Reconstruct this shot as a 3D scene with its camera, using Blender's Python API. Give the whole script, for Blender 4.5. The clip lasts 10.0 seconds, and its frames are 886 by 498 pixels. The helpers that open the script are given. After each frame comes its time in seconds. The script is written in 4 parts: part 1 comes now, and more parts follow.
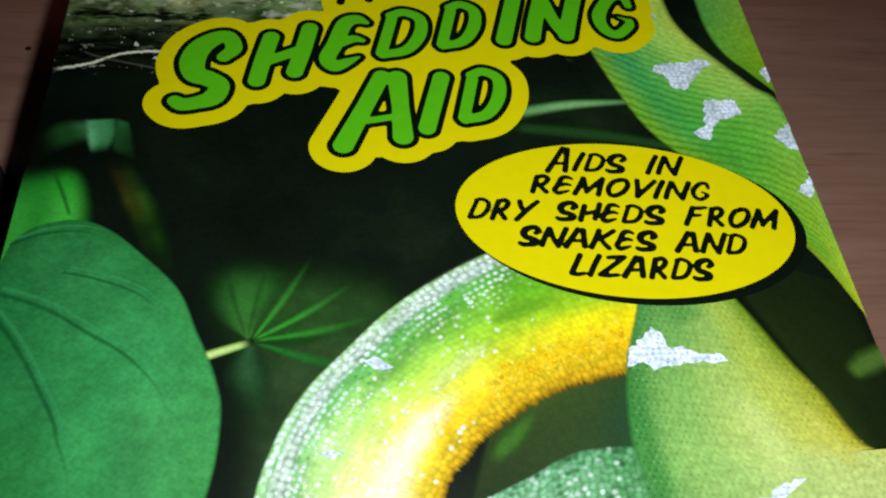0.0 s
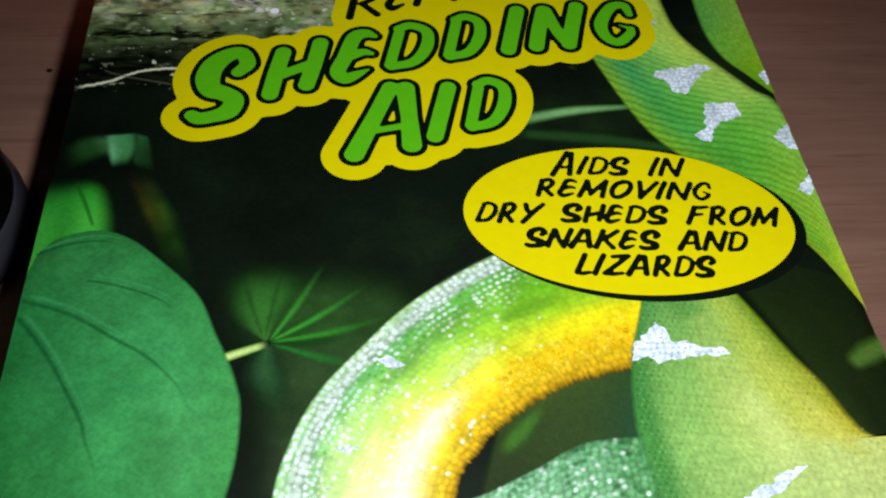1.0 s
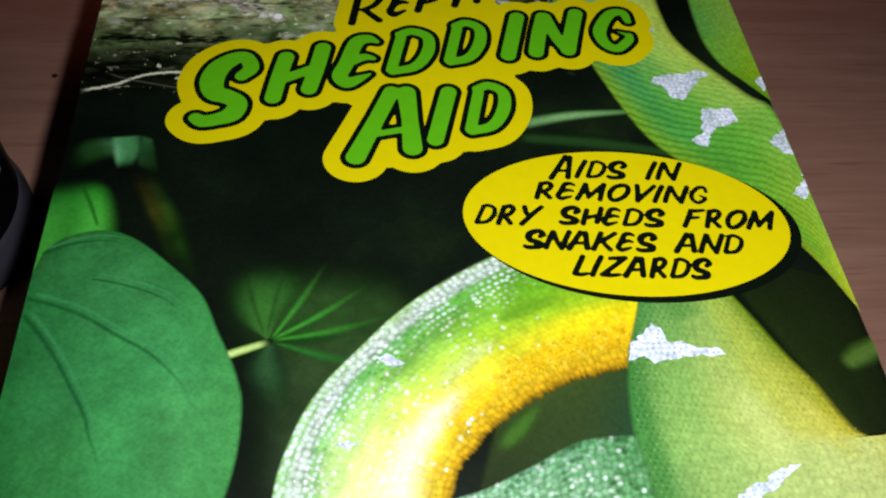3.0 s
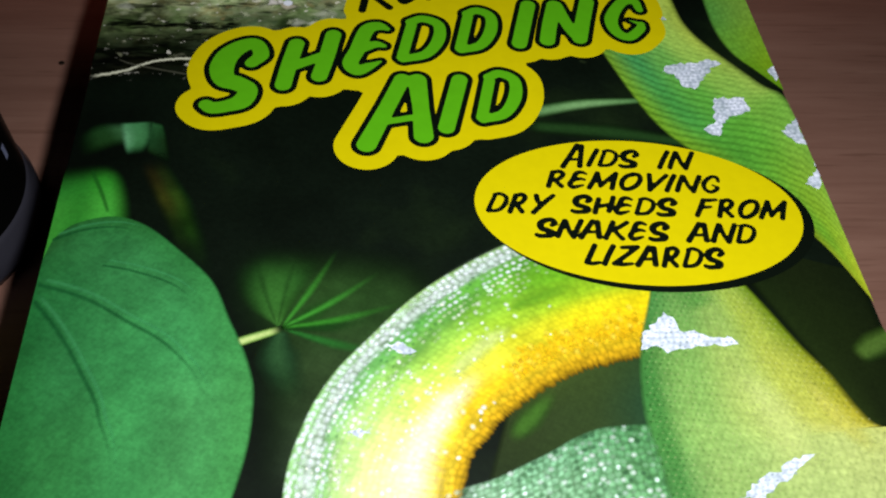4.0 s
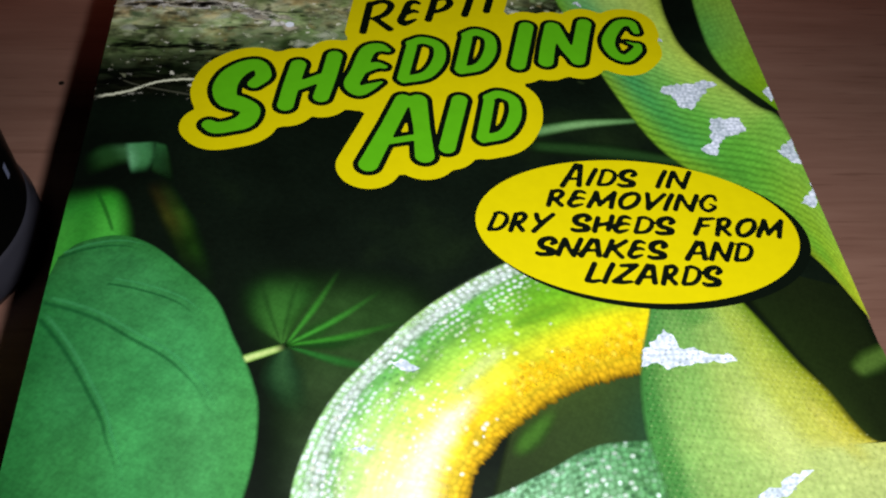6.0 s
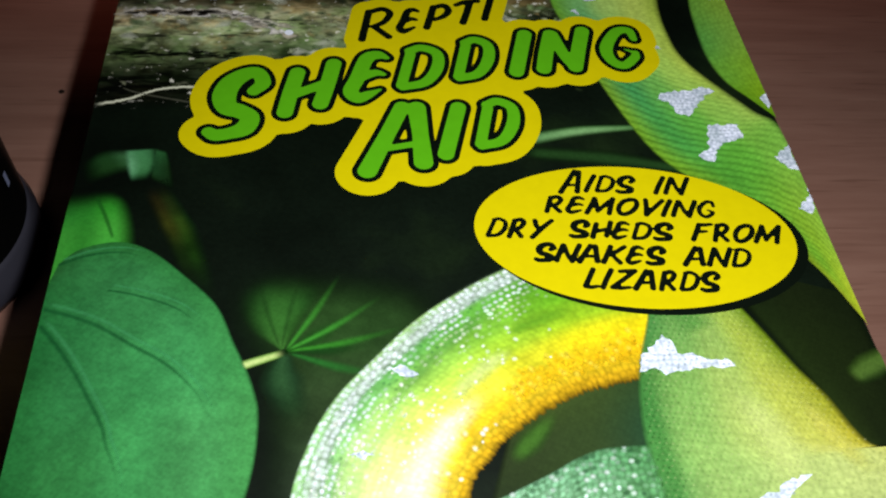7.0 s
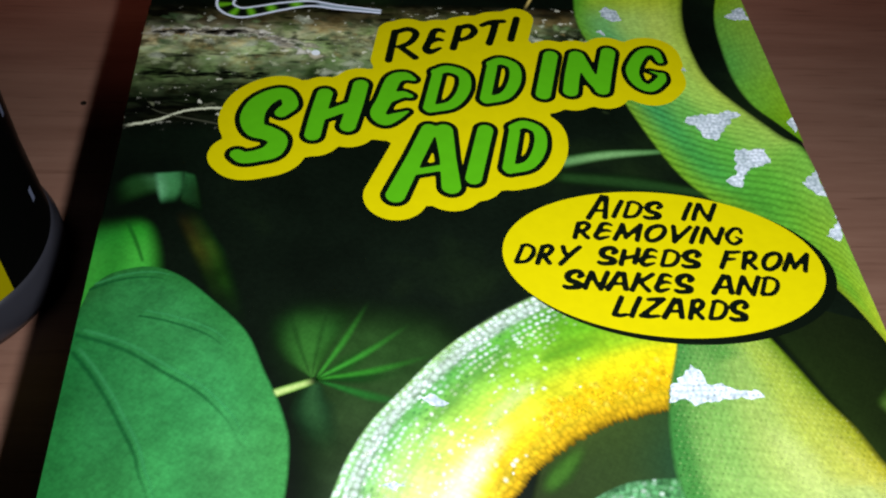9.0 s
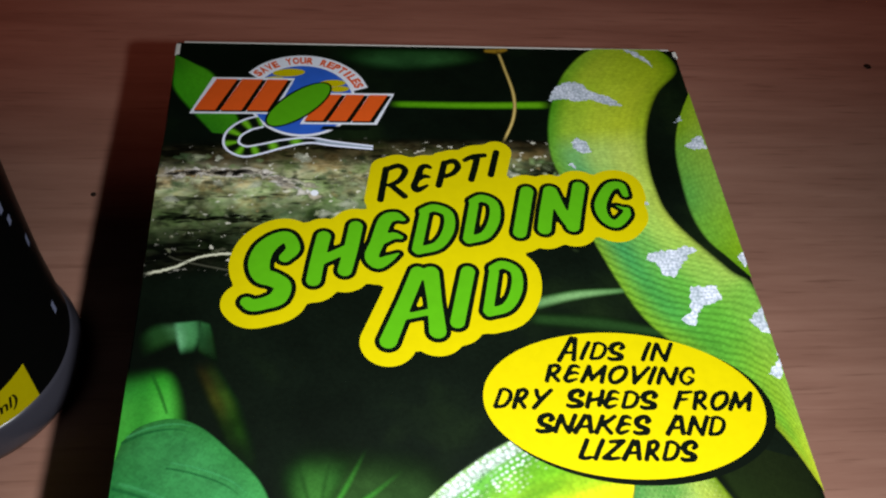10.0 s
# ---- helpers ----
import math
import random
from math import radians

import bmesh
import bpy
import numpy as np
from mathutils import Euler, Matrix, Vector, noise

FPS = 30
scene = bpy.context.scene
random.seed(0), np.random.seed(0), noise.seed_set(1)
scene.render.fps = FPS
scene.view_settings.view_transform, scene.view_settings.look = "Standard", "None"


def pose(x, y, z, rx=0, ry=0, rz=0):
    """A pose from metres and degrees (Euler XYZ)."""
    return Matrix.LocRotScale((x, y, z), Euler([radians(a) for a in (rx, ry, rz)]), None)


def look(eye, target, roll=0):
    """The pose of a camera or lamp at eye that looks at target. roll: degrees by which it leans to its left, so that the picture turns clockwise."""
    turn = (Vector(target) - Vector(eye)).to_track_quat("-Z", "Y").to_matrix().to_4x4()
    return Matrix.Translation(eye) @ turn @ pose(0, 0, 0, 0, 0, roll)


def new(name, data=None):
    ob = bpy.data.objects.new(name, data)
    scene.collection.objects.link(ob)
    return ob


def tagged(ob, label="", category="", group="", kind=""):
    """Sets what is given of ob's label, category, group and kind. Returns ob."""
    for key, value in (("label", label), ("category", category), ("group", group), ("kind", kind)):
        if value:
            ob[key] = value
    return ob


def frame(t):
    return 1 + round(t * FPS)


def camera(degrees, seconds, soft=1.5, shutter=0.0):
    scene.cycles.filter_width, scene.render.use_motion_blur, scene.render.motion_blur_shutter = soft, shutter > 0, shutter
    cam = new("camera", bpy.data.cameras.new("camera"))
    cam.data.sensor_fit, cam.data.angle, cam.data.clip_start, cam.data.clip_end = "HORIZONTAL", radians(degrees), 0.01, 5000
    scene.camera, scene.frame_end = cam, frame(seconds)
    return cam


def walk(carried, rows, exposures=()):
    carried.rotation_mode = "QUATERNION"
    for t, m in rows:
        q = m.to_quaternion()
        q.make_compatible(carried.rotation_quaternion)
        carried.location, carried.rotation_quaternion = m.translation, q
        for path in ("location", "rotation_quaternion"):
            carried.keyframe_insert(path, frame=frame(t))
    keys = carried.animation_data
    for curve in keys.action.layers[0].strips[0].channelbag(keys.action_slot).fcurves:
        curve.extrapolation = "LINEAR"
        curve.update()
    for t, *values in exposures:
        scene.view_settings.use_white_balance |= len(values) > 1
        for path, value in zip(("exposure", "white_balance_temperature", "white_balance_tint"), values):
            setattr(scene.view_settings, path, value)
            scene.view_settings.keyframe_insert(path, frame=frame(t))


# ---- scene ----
cam = camera(48.26, 10.0, soft=2.2)
# seconds, x, y, z in metres, turns in degrees
ROWS = [
    (0.0, -0.00808, -0.09982, 0.08751, 38.894, -5.131, -3.911),
    (0.2, -0.00715, -0.10003, 0.08804, 38.921, -4.121, -4.100),
    (0.5, -0.00708, -0.10137, 0.08876, 39.270, -3.570, -4.068),
    (1.0, -0.00767, -0.10221, 0.08887, 39.829, -3.585, -4.141),
    (1.5, -0.00773, -0.10245, 0.08914, 40.191, -3.645, -4.185),
    (2.0, -0.00774, -0.10358, 0.08940, 40.386, -3.591, -3.878),
    (2.5, -0.00763, -0.10352, 0.08940, 40.476, -3.671, -3.954),
    (4.0, -0.00839, -0.10342, 0.08873, 39.942, -3.819, -3.615),
    (4.5, -0.00964, -0.10314, 0.08886, 39.663, -4.141, -3.639),
    (5.0, -0.00972, -0.10230, 0.08840, 40.274, -4.260, -3.941),
    (5.5, -0.00925, -0.10322, 0.08910, 40.709, -4.181, -3.898),
    (7.0, -0.00921, -0.10428, 0.08935, 41.582, -4.093, -4.061),
    (7.5, -0.00961, -0.10428, 0.08946, 41.391, -4.168, -3.876),
    (8.0, -0.00952, -0.10389, 0.08952, 41.159, -4.061, -3.876),
    (8.5, -0.00933, -0.10361, 0.08978, 41.345, -3.978, -4.046),
    (8.7, -0.00941, -0.10320, 0.08985, 41.174, -3.893, -3.910),
    (9.0, -0.01093, -0.10250, 0.09080, 41.383, -4.121, -3.420),
    (9.2, -0.01159, -0.10148, 0.09174, 40.907, -4.359, -3.522),
    (9.5, -0.01191, -0.10164, 0.10025, 41.332, -5.257, -4.347),
    (9.8, -0.01169, -0.10000, 0.10697, 40.078, -4.637, -3.882),
    (10.0, -0.01213, -0.09707, 0.10934, 39.592, -4.631, -4.157),
]
walk(cam, [(t, pose(x, y, z, rx, ry, rz)) for t, x, y, z, rx, ry, rz in ROWS], [(0.0, -0.12, 6300, 0), (0.5, -0.08, 6350, 1), (1.0, -0.08, 6400, 3), (2.0, -0.08, 6500, 9), (5.0, -0.06, 6500, 9), (8.5, 0.0, 6500, 9), (9.0, 0.06, 6400, 3), (9.2, 0.14, 6400, 3), (9.5, 0.2, 6400, 4), (9.8, 0.26, 6450, 6), (10.0, 0.4, 6500, 8)])

# ---- world and light ----
TOP = 0.0310      # thickness of the carton, lying on the table
world = bpy.data.worlds.new("room_air")
world.use_nodes = True
world.node_tree.nodes["Background"].inputs["Color"].default_value = (1.0, 0.72, 0.6, 1)
world.node_tree.nodes["Background"].inputs["Strength"].default_value = 0.009
scene.world = world


def lamp(name, kind, m, energy, colour, **settings):
    data = bpy.data.lights.new(name, kind)
    data.energy, data.color = energy, colour
    ob = new(name, data)
    ob.matrix_world = m
    return ob, data


# the small white torch beside the lens
torch, torch_data = lamp("torch_light", "SPOT", look((0.0048, -0.0895, 0.1030), (0.009, -0.062, TOP)), 0.54, (0.95, 0.97, 1.0))
torch_data.shadow_soft_size, torch_data.spot_size, torch_data.spot_blend = 0.0016, radians(96), 1.0
# the warm lamp of the room, out of view, set to the left of the table
room, room_data = lamp("room_lamp", "SPOT", look((-1.2, -0.02, 0.80), (0.0, 0.30, 0.0)), 15.0, (1.0, 0.38, 0.30))
# narrow cone: its rim stands in for a shadow's edge across the table
room_data.shadow_soft_size, room_data.spot_size, room_data.spot_blend = 0.02, radians(22.6), 0.10

# ---- materials ----
MM = 0.001
SHEET = 0.000008   # one layer of ink above another


def lin(c):
    c = np.asarray(c, float)
    return np.where(c <= 0.04045, c / 12.92, ((c + 0.055) / 1.055) ** 2.4)


def hexc(h):
    h = h.lstrip("#")
    return lin([int(h[i:i + 2], 16) / 255 for i in (0, 2, 4)])


class Net:
    """A node material in a few words."""

    def __init__(self, name, rough=0.4, spec=0.5):
        self.mat = bpy.data.materials.new(name)
        self.mat.use_nodes = True
        self.tree = self.mat.node_tree
        self.bsdf = self.tree.nodes["Principled BSDF"]
        self.out = self.tree.nodes["Material Output"]
        self.bsdf.inputs["Roughness"].default_value = rough
        self.bsdf.inputs["Specular IOR Level"].default_value = spec

    def add(self, kind, **inputs):
        n = self.tree.nodes.new(kind)
        for k, v in inputs.items():
            n.inputs[k.replace("_", " ")].default_value = v
        return n

    def wire(self, a, b):
        self.tree.links.new(a, b)

    def coords(self, scale=(1, 1, 1), source="Object"):
        tc = self.add("ShaderNodeTexCoord")
        mp = self.add("ShaderNodeMapping", Scale=scale)
        self.wire(tc.outputs[source], mp.inputs["Vector"])
        return mp.outputs["Vector"]

    def noise(self, vec, scale, detail=4, rough=0.6):
        n = self.add("ShaderNodeTexNoise", Scale=scale, Detail=detail, Roughness=rough)
        self.wire(vec, n.inputs["Vector"])
        return n.outputs["Fac"]

    def ramp(self, fac, stops):
        r = self.add("ShaderNodeValToRGB")
        while len(r.color_ramp.elements) < len(stops):
            r.color_ramp.elements.new(0.5)
        for e, (p, h) in zip(r.color_ramp.elements, stops):
            e.position, e.color = p, (*hexc(h), 1)
        self.wire(fac, r.inputs["Fac"])
        return r.outputs["Color"]

    def mix(self, a, b, fac, mode="MIX"):
        n = self.tree.nodes.new("ShaderNodeMix")
        n.data_type, n.blend_type = "RGBA", mode
        for sock, v in ((n.inputs[0], fac), (n.inputs[6], a), (n.inputs[7], b)):
            if hasattr(v, "is_linked"):
                self.wire(v, sock)
            elif isinstance(v, str):
                sock.default_value = (*hexc(v), 1)
            else:
                sock.default_value = v
        return n.outputs[2]

    def maths(self, op, a, b=0.0):
        n = self.tree.nodes.new("ShaderNodeMath")
        n.operation = op
        for sock, v in ((n.inputs[0], a), (n.inputs[1], b)):
            if hasattr(v, "is_linked"):
                self.wire(v, sock)
            else:
                sock.default_value = v
        return n.outputs[0]

    def colour(self, c):
        self.wire(c, self.bsdf.inputs["Base Color"])

    def bump(self, height, strength, distance):
        b = self.add("ShaderNodeBump", Strength=strength, Distance=distance)
        self.wire(height, b.inputs["Height"])
        self.wire(b.outputs["Normal"], self.bsdf.inputs["Normal"])

    def see_through(self, alpha):
        t = self.add("ShaderNodeBsdfTransparent")
        m = self.add("ShaderNodeMixShader")
        self.wire(alpha, m.inputs[0])
        self.wire(t.outputs[0], m.inputs[1])
        self.wire(self.bsdf.outputs[0], m.inputs[2])
        self.wire(m.outputs[0], self.out.inputs["Surface"])


def ink(name, scales=0.0, soft=True, grain=0.12, cell=(1.0, 1.0), ridges=False):
    """Printed ink on coated card: the colour of the print, its screen grain, and fine netting on the banded motif."""
    n = Net(name, 0.3, 0.4)
    at = n.add("ShaderNodeAttribute")
    at.attribute_name = "ink"
    c = at.outputs["Color"]
    ob = n.coords((1000, 1000, 1000))
    g = n.noise(ob, 2.6, 3)
    c = n.mix(c, n.ramp(g, [(0.3, "6a6a6a"), (0.7, "ffffff")]), grain * 2, "MULTIPLY")
    if soft:
        tc = n.add("ShaderNodeTexCoord")
        mp = n.add("ShaderNodeMapping", Scale=(2900, 2900, 2900), Rotation=(0, 0, 0.5))
        n.wire(tc.outputs["Object"], mp.inputs["Vector"])
        dot = n.add("ShaderNodeTexVoronoi", Scale=1.0, Randomness=0.05)
        n.wire(mp.outputs["Vector"], dot.inputs["Vector"])
        c = n.mix(c, n.ramp(dot.outputs["Distance"], [(0.15, "ffffff"), (0.6, "9a9a9a")]), 0.09, "MULTIPLY")
    if scales:
        uv = n.coords((cell[0], cell[1], 1), "UV")
        vo = n.add("ShaderNodeTexVoronoi", Scale=1.0, Randomness=0.5)
        n.wire(uv, vo.inputs["Vector"])
        dark = n.ramp(vo.outputs["Distance"], [(0.2, "ffffff"), (0.75, "5f6f4a" if scales > 0.5 else "86906a")])
        c = n.mix(c, dark, scales, "MULTIPLY")
        sep = n.add("ShaderNodeSeparateColor")
        n.wire(vo.outputs["Color"], sep.inputs[0])
        sp = n.add("ShaderNodeAttribute")
        sp.attribute_name = "spark"
        if ridges:
            tc = n.add("ShaderNodeTexCoord")
            mp = n.add("ShaderNodeMapping", Rotation=(0, 0, radians(52)))
            n.wire(tc.outputs["UV"], mp.inputs["Vector"])
            wave = n.add("ShaderNodeTexWave", Scale=0.43, Distortion=2.6, Detail=3.0, Detail_Scale=1.2)
            n.wire(mp.outputs["Vector"], wave.inputs["Vector"])
            c = n.mix(c, n.ramp(wave.outputs["Fac"], [(0.15, "33603c"), (0.6, "ffffff")]), n.maths("MULTIPLY", sp.outputs["Fac"], 0.38), "MULTIPLY")
            n.colour(c)
            n.see_through(at.outputs["Alpha"])
            return n.mat
        hit = n.maths("GREATER_THAN", n.maths("ADD", sep.outputs[0], sp.outputs["Fac"]), 1.0)
        core = n.ramp(vo.outputs["Distance"], [(0.24, "ffffff"), (0.48, "000000")])
        c = n.mix(c, "dcebe6", n.maths("MULTIPLY", n.maths("MULTIPLY", hit, core), 0.6))
    n.colour(c)
    n.bump(n.noise(ob, 1.2, 2), 0.06, 0.00004)
    if soft:
        n.see_through(at.outputs["Alpha"])
    return n.mat


INK = ink("printed_ink")
INK_FLAT = ink("printed_spot_ink", soft=False, grain=0.03)
INK_NET = ink("printed_ink_netted", 0.30, cell=(2.0, 2.1))
INK_NET_FINE = ink("printed_ink_fine_netted", 0.30, cell=(1.5, 2.6))
INK_LICHEN = ink("printed_ink_lichen", grain=0.4)
INK_GOLD = ink("printed_ink_gold_beads", 0.55, cell=(1.9, 1.9))
INK_WHITE_BEADS = ink("printed_ink_white_beads", 0.75, cell=(1.8, 1.8))
INK_LEAF = ink("printed_leaf_ink", grain=0.17)
INK_RIDGE = ink("printed_ink_ridged", 0.26, cell=(2.3, 1.5), ridges=True)
INK_BEADS = ink("printed_ink_beaded", 0.7, cell=(2.1, 2.3))


def panel_ink():
    n = Net("printed_dark_ground", 0.3, 0.4)
    ob = n.coords((1000, 1000, 1000))
    big = n.noise(ob, 0.06, 3)
    c = n.ramp(big, [(0.35, "050a05"), (0.55, "0a120a"), (0.75, "16230f")])
    c = n.mix(c, n.ramp(n.noise(ob, 2.4, 2), [(0.3, "505050"), (0.7, "ffffff")]), 0.3, "MULTIPLY")
    n.colour(c)
    return n.mat


def log_ink():
    """The photograph of a mossy log: streaks along it, pale lichen, dark cracks."""
    n = Net("printed_mossy_log", 0.3, 0.4)
    at = n.add("ShaderNodeAttribute")
    at.attribute_name = "ink"
    a = n.noise(n.coords((480, 1000, 1000)), 0.7, 7, 0.72)
    c = n.mix(at.outputs["Color"], n.ramp(a, [(0.36, "20281a"), (0.44, "9fa288"), (0.50, "e8e8d8"), (0.58, "ffffff")]), 0.75, "MULTIPLY")
    vo = n.add("ShaderNodeTexVoronoi", Scale=0.9, Randomness=1.0)
    n.wire(n.coords((900, 1100, 1000)), vo.inputs["Vector"])
    c = n.mix(c, n.ramp(vo.outputs["Distance"], [(0.2, "ffffff"), (0.7, "4a5038")]), 0.42, "MULTIPLY")
    hue = n.noise(n.coords((600, 700, 1000)), 0.5, 3)
    c = n.mix(c, n.ramp(hue, [(0.35, "a8d890"), (0.5, "ffffff"), (0.66, "ffd0a0")]), 0.6, "MULTIPLY")
    fleck = n.ramp(n.noise(n.coords((900, 1100, 1000)), 1.2, 2), [(0.66, "000000"), (0.7, "ffffff")])
    c = n.mix(c, "e0dccc", n.maths("MULTIPLY", fleck, 0.6))
    c = n.mix(c, n.ramp(n.noise(n.coords((250, 1400, 1000)), 0.6, 3), [(0.36, "0c0f08"), (0.43, "ffffff")]), 0.8, "MULTIPLY")
    n.colour(c)
    n.see_through(at.outputs["Alpha"])
    return n.mat


def table_wood():
    n = Net("table_laminate", 0.5, 0.4)
    ob = n.coords((6, 60, 60))
    grain = n.noise(ob, 3.0, 7, 0.65)
    c = n.ramp(grain, [(0.3, "8a6253"), (0.5, "997060"), (0.7, "a77e6d")])
    streak = n.noise(n.coords((9, 230, 200)), 2.0, 3, 0.5)
    c = n.mix(c, n.ramp(streak, [(0.3, "8f6c50"), (0.42, "ffffff")]), 0.22, "MULTIPLY")
    pore = n.noise(n.coords((90, 1500, 900)), 1.0, 2, 0.5)
    c = n.mix(c, n.ramp(pore, [(0.28, "7f6048"), (0.4, "ffffff")]), 0.3, "MULTIPLY")
    n.colour(c)
    n.bump(n.noise(n.coords((40, 700, 700)), 1.0, 3), 0.15, 0.0002)
    return n.mat


def plain(name, h, rough=0.5, spec=0.5, vary=0.15, scale=60):
    n = Net(name, rough, spec)
    f = n.noise(n.coords(), scale, 4)
    n.colour(n.mix(h, n.ramp(f, [(0.3, "808080"), (0.7, "ffffff")]), vary, "MULTIPLY"))
    n.bump(f, 0.05, 0.0002)
    return n.mat


PANEL, LOG, WOOD = panel_ink(), log_ink(), table_wood()
CARD_SIDE = plain("carton_side_print", "0a0e07", 0.35, 0.4)
CARD_RAW = plain("carton_raw_edge", "d9d6cf", 0.8, 0.2)
YELLOW = plain("yellow_ink", "bdae02", 0.3, 0.4, 0.08, 900)
GREEN = plain("green_ink", "509c10", 0.3, 0.4, 0.10, 900)
BLACK = plain("black_ink", "060c06", 0.3, 0.4)
WHITE = plain("white_ink", "dcdfea", 0.3, 0.4, 0.08, 900)
ORANGE = plain("orange_ink", "d9571c", 0.3, 0.4, 0.1, 900)
BLUE = plain("blue_ink", "2d5cc0", 0.3, 0.4, 0.2, 500)


def patch_ink():
    n = Net("white_patch_ink", 0.3, 0.4)
    vo = n.add("ShaderNodeTexVoronoi", Scale=2100.0, Randomness=0.6)
    n.wire(n.coords(), vo.inputs["Vector"])
    c = n.mix("d8dcea", n.ramp(vo.outputs["Distance"], [(0.2, "ffffff"), (0.7, "8c9aa0")]), 0.55, "MULTIPLY")
    n.colour(n.mix(c, n.ramp(n.noise(n.coords(), 500, 3), [(0.35, "a8b8b0"), (0.6, "ffffff")]), 0.6, "MULTIPLY"))
    return n.mat


PATCH = patch_ink()
LABEL_BLACK = plain("black_label", "050605", 0.35, 0.5)
MARK = plain("pale_mark_ink", "8c92b0", 0.35, 0.4)
PLASTIC = plain("grey_plastic", "3c3b44", 0.3, 0.5)
PAINT = plain("wall_paint", "c9bca8", 0.8, 0.3)
CARPET = plain("floor_carpet", "6e5c4c", 0.9, 0.2)
DUST = plain("dark_speck", "20140c", 0.8, 0.2)

# ---- building helpers ----

def thing(name, label, category, at=(0, 0, 0), **more):
    ob = new(name)
    ob.location = at
    return tagged(ob, label, category, **more)


def mesh_part(name, me, mat, parent, label=""):
    me.materials.clear()
    me.materials.append(mat)
    ob = new(name, me)
    ob.parent = parent
    if label:
        tagged(ob, label)
    return ob


def part(name, bm, mat, parent, label="", smooth=False):
    me = bpy.data.meshes.new(name)
    bm.to_mesh(me)
    bm.free()
    if smooth:
        me.polygons.foreach_set("use_smooth", [True] * len(me.polygons))
    return mesh_part(name, me, mat, parent, label)


def block(x0, x1, y0, y1, z0, z1, bevel=0.0, segments=2):
    bm = bmesh.new()
    bmesh.ops.create_cube(bm, size=1)
    for v in bm.verts:
        v.co = ((x0 + x1) / 2 + v.co.x * (x1 - x0), (y0 + y1) / 2 + v.co.y * (y1 - y0), (z0 + z1) / 2 + v.co.z * (z1 - z0))
    if bevel:
        bmesh.ops.bevel(bm, geom=bm.edges[:], offset=bevel, segments=segments, affect="EDGES", profile=0.5)
    return bm


def turned(profile, steps=96):
    """A surface of revolution from (radius, height) pairs."""
    bm = bmesh.new()
    rings = [[bm.verts.new((r * math.cos(a), r * math.sin(a), z)) for a in np.linspace(0, 2 * math.pi, steps, endpoint=False)] for r, z in profile]
    for a, b in zip(rings, rings[1:]):
        for i in range(steps):
            bm.faces.new((a[i], a[(i + 1) % steps], b[(i + 1) % steps], b[i]))
    bm.faces.new(rings[0][::-1])
    bm.faces.new(rings[-1])
    return bm


def spline(points, n):
    """A smooth line through a few points."""
    p = np.array(points, float)
    q = np.vstack([2 * p[0] - p[1], p, 2 * p[-1] - p[-2]])
    t = np.linspace(0, len(p) - 1 - 1e-9, n)
    i = t.astype(int)
    f = (t - i)[:, None]
    a, b, c, d = q[i], q[i + 1], q[i + 2], q[i + 3]
    return 0.5 * (2 * b + (c - a) * f + (2 * a - 5 * b + 4 * c - d) * f ** 2 + (3 * b - a - 3 * c + d) * f ** 3)


def blend(rows, s, v):
    """Colours between a few rows of hues along s, each from v = 0 to v = 1."""
    g = np.array([[hexc(h) for h in r.split()] for r in rows])
    a, b = s * (len(g) - 1), v * (g.shape[1] - 1)
    i, j = np.minimum(a.astype(int), max(len(g) - 2, 0)), np.minimum(b.astype(int), max(g.shape[1] - 2, 0))
    fa, fb = (a - i)[:, None], (b - j)[:, None]
    fa, fb = fa * fa * (3 - 2 * fa), fb * fb * (3 - 2 * fb)
    i1, j1 = np.minimum(i + 1, len(g) - 1), np.minimum(j + 1, g.shape[1] - 1)
    return (g[i, j] * (1 - fb) + g[i, j1] * fb) * (1 - fa) + (g[i1, j] * (1 - fb) + g[i1, j1] * fb) * fa


def step(x):
    x = np.clip(x, 0, 1)
    return x * x * (3 - 2 * x)


HALF = 30.9


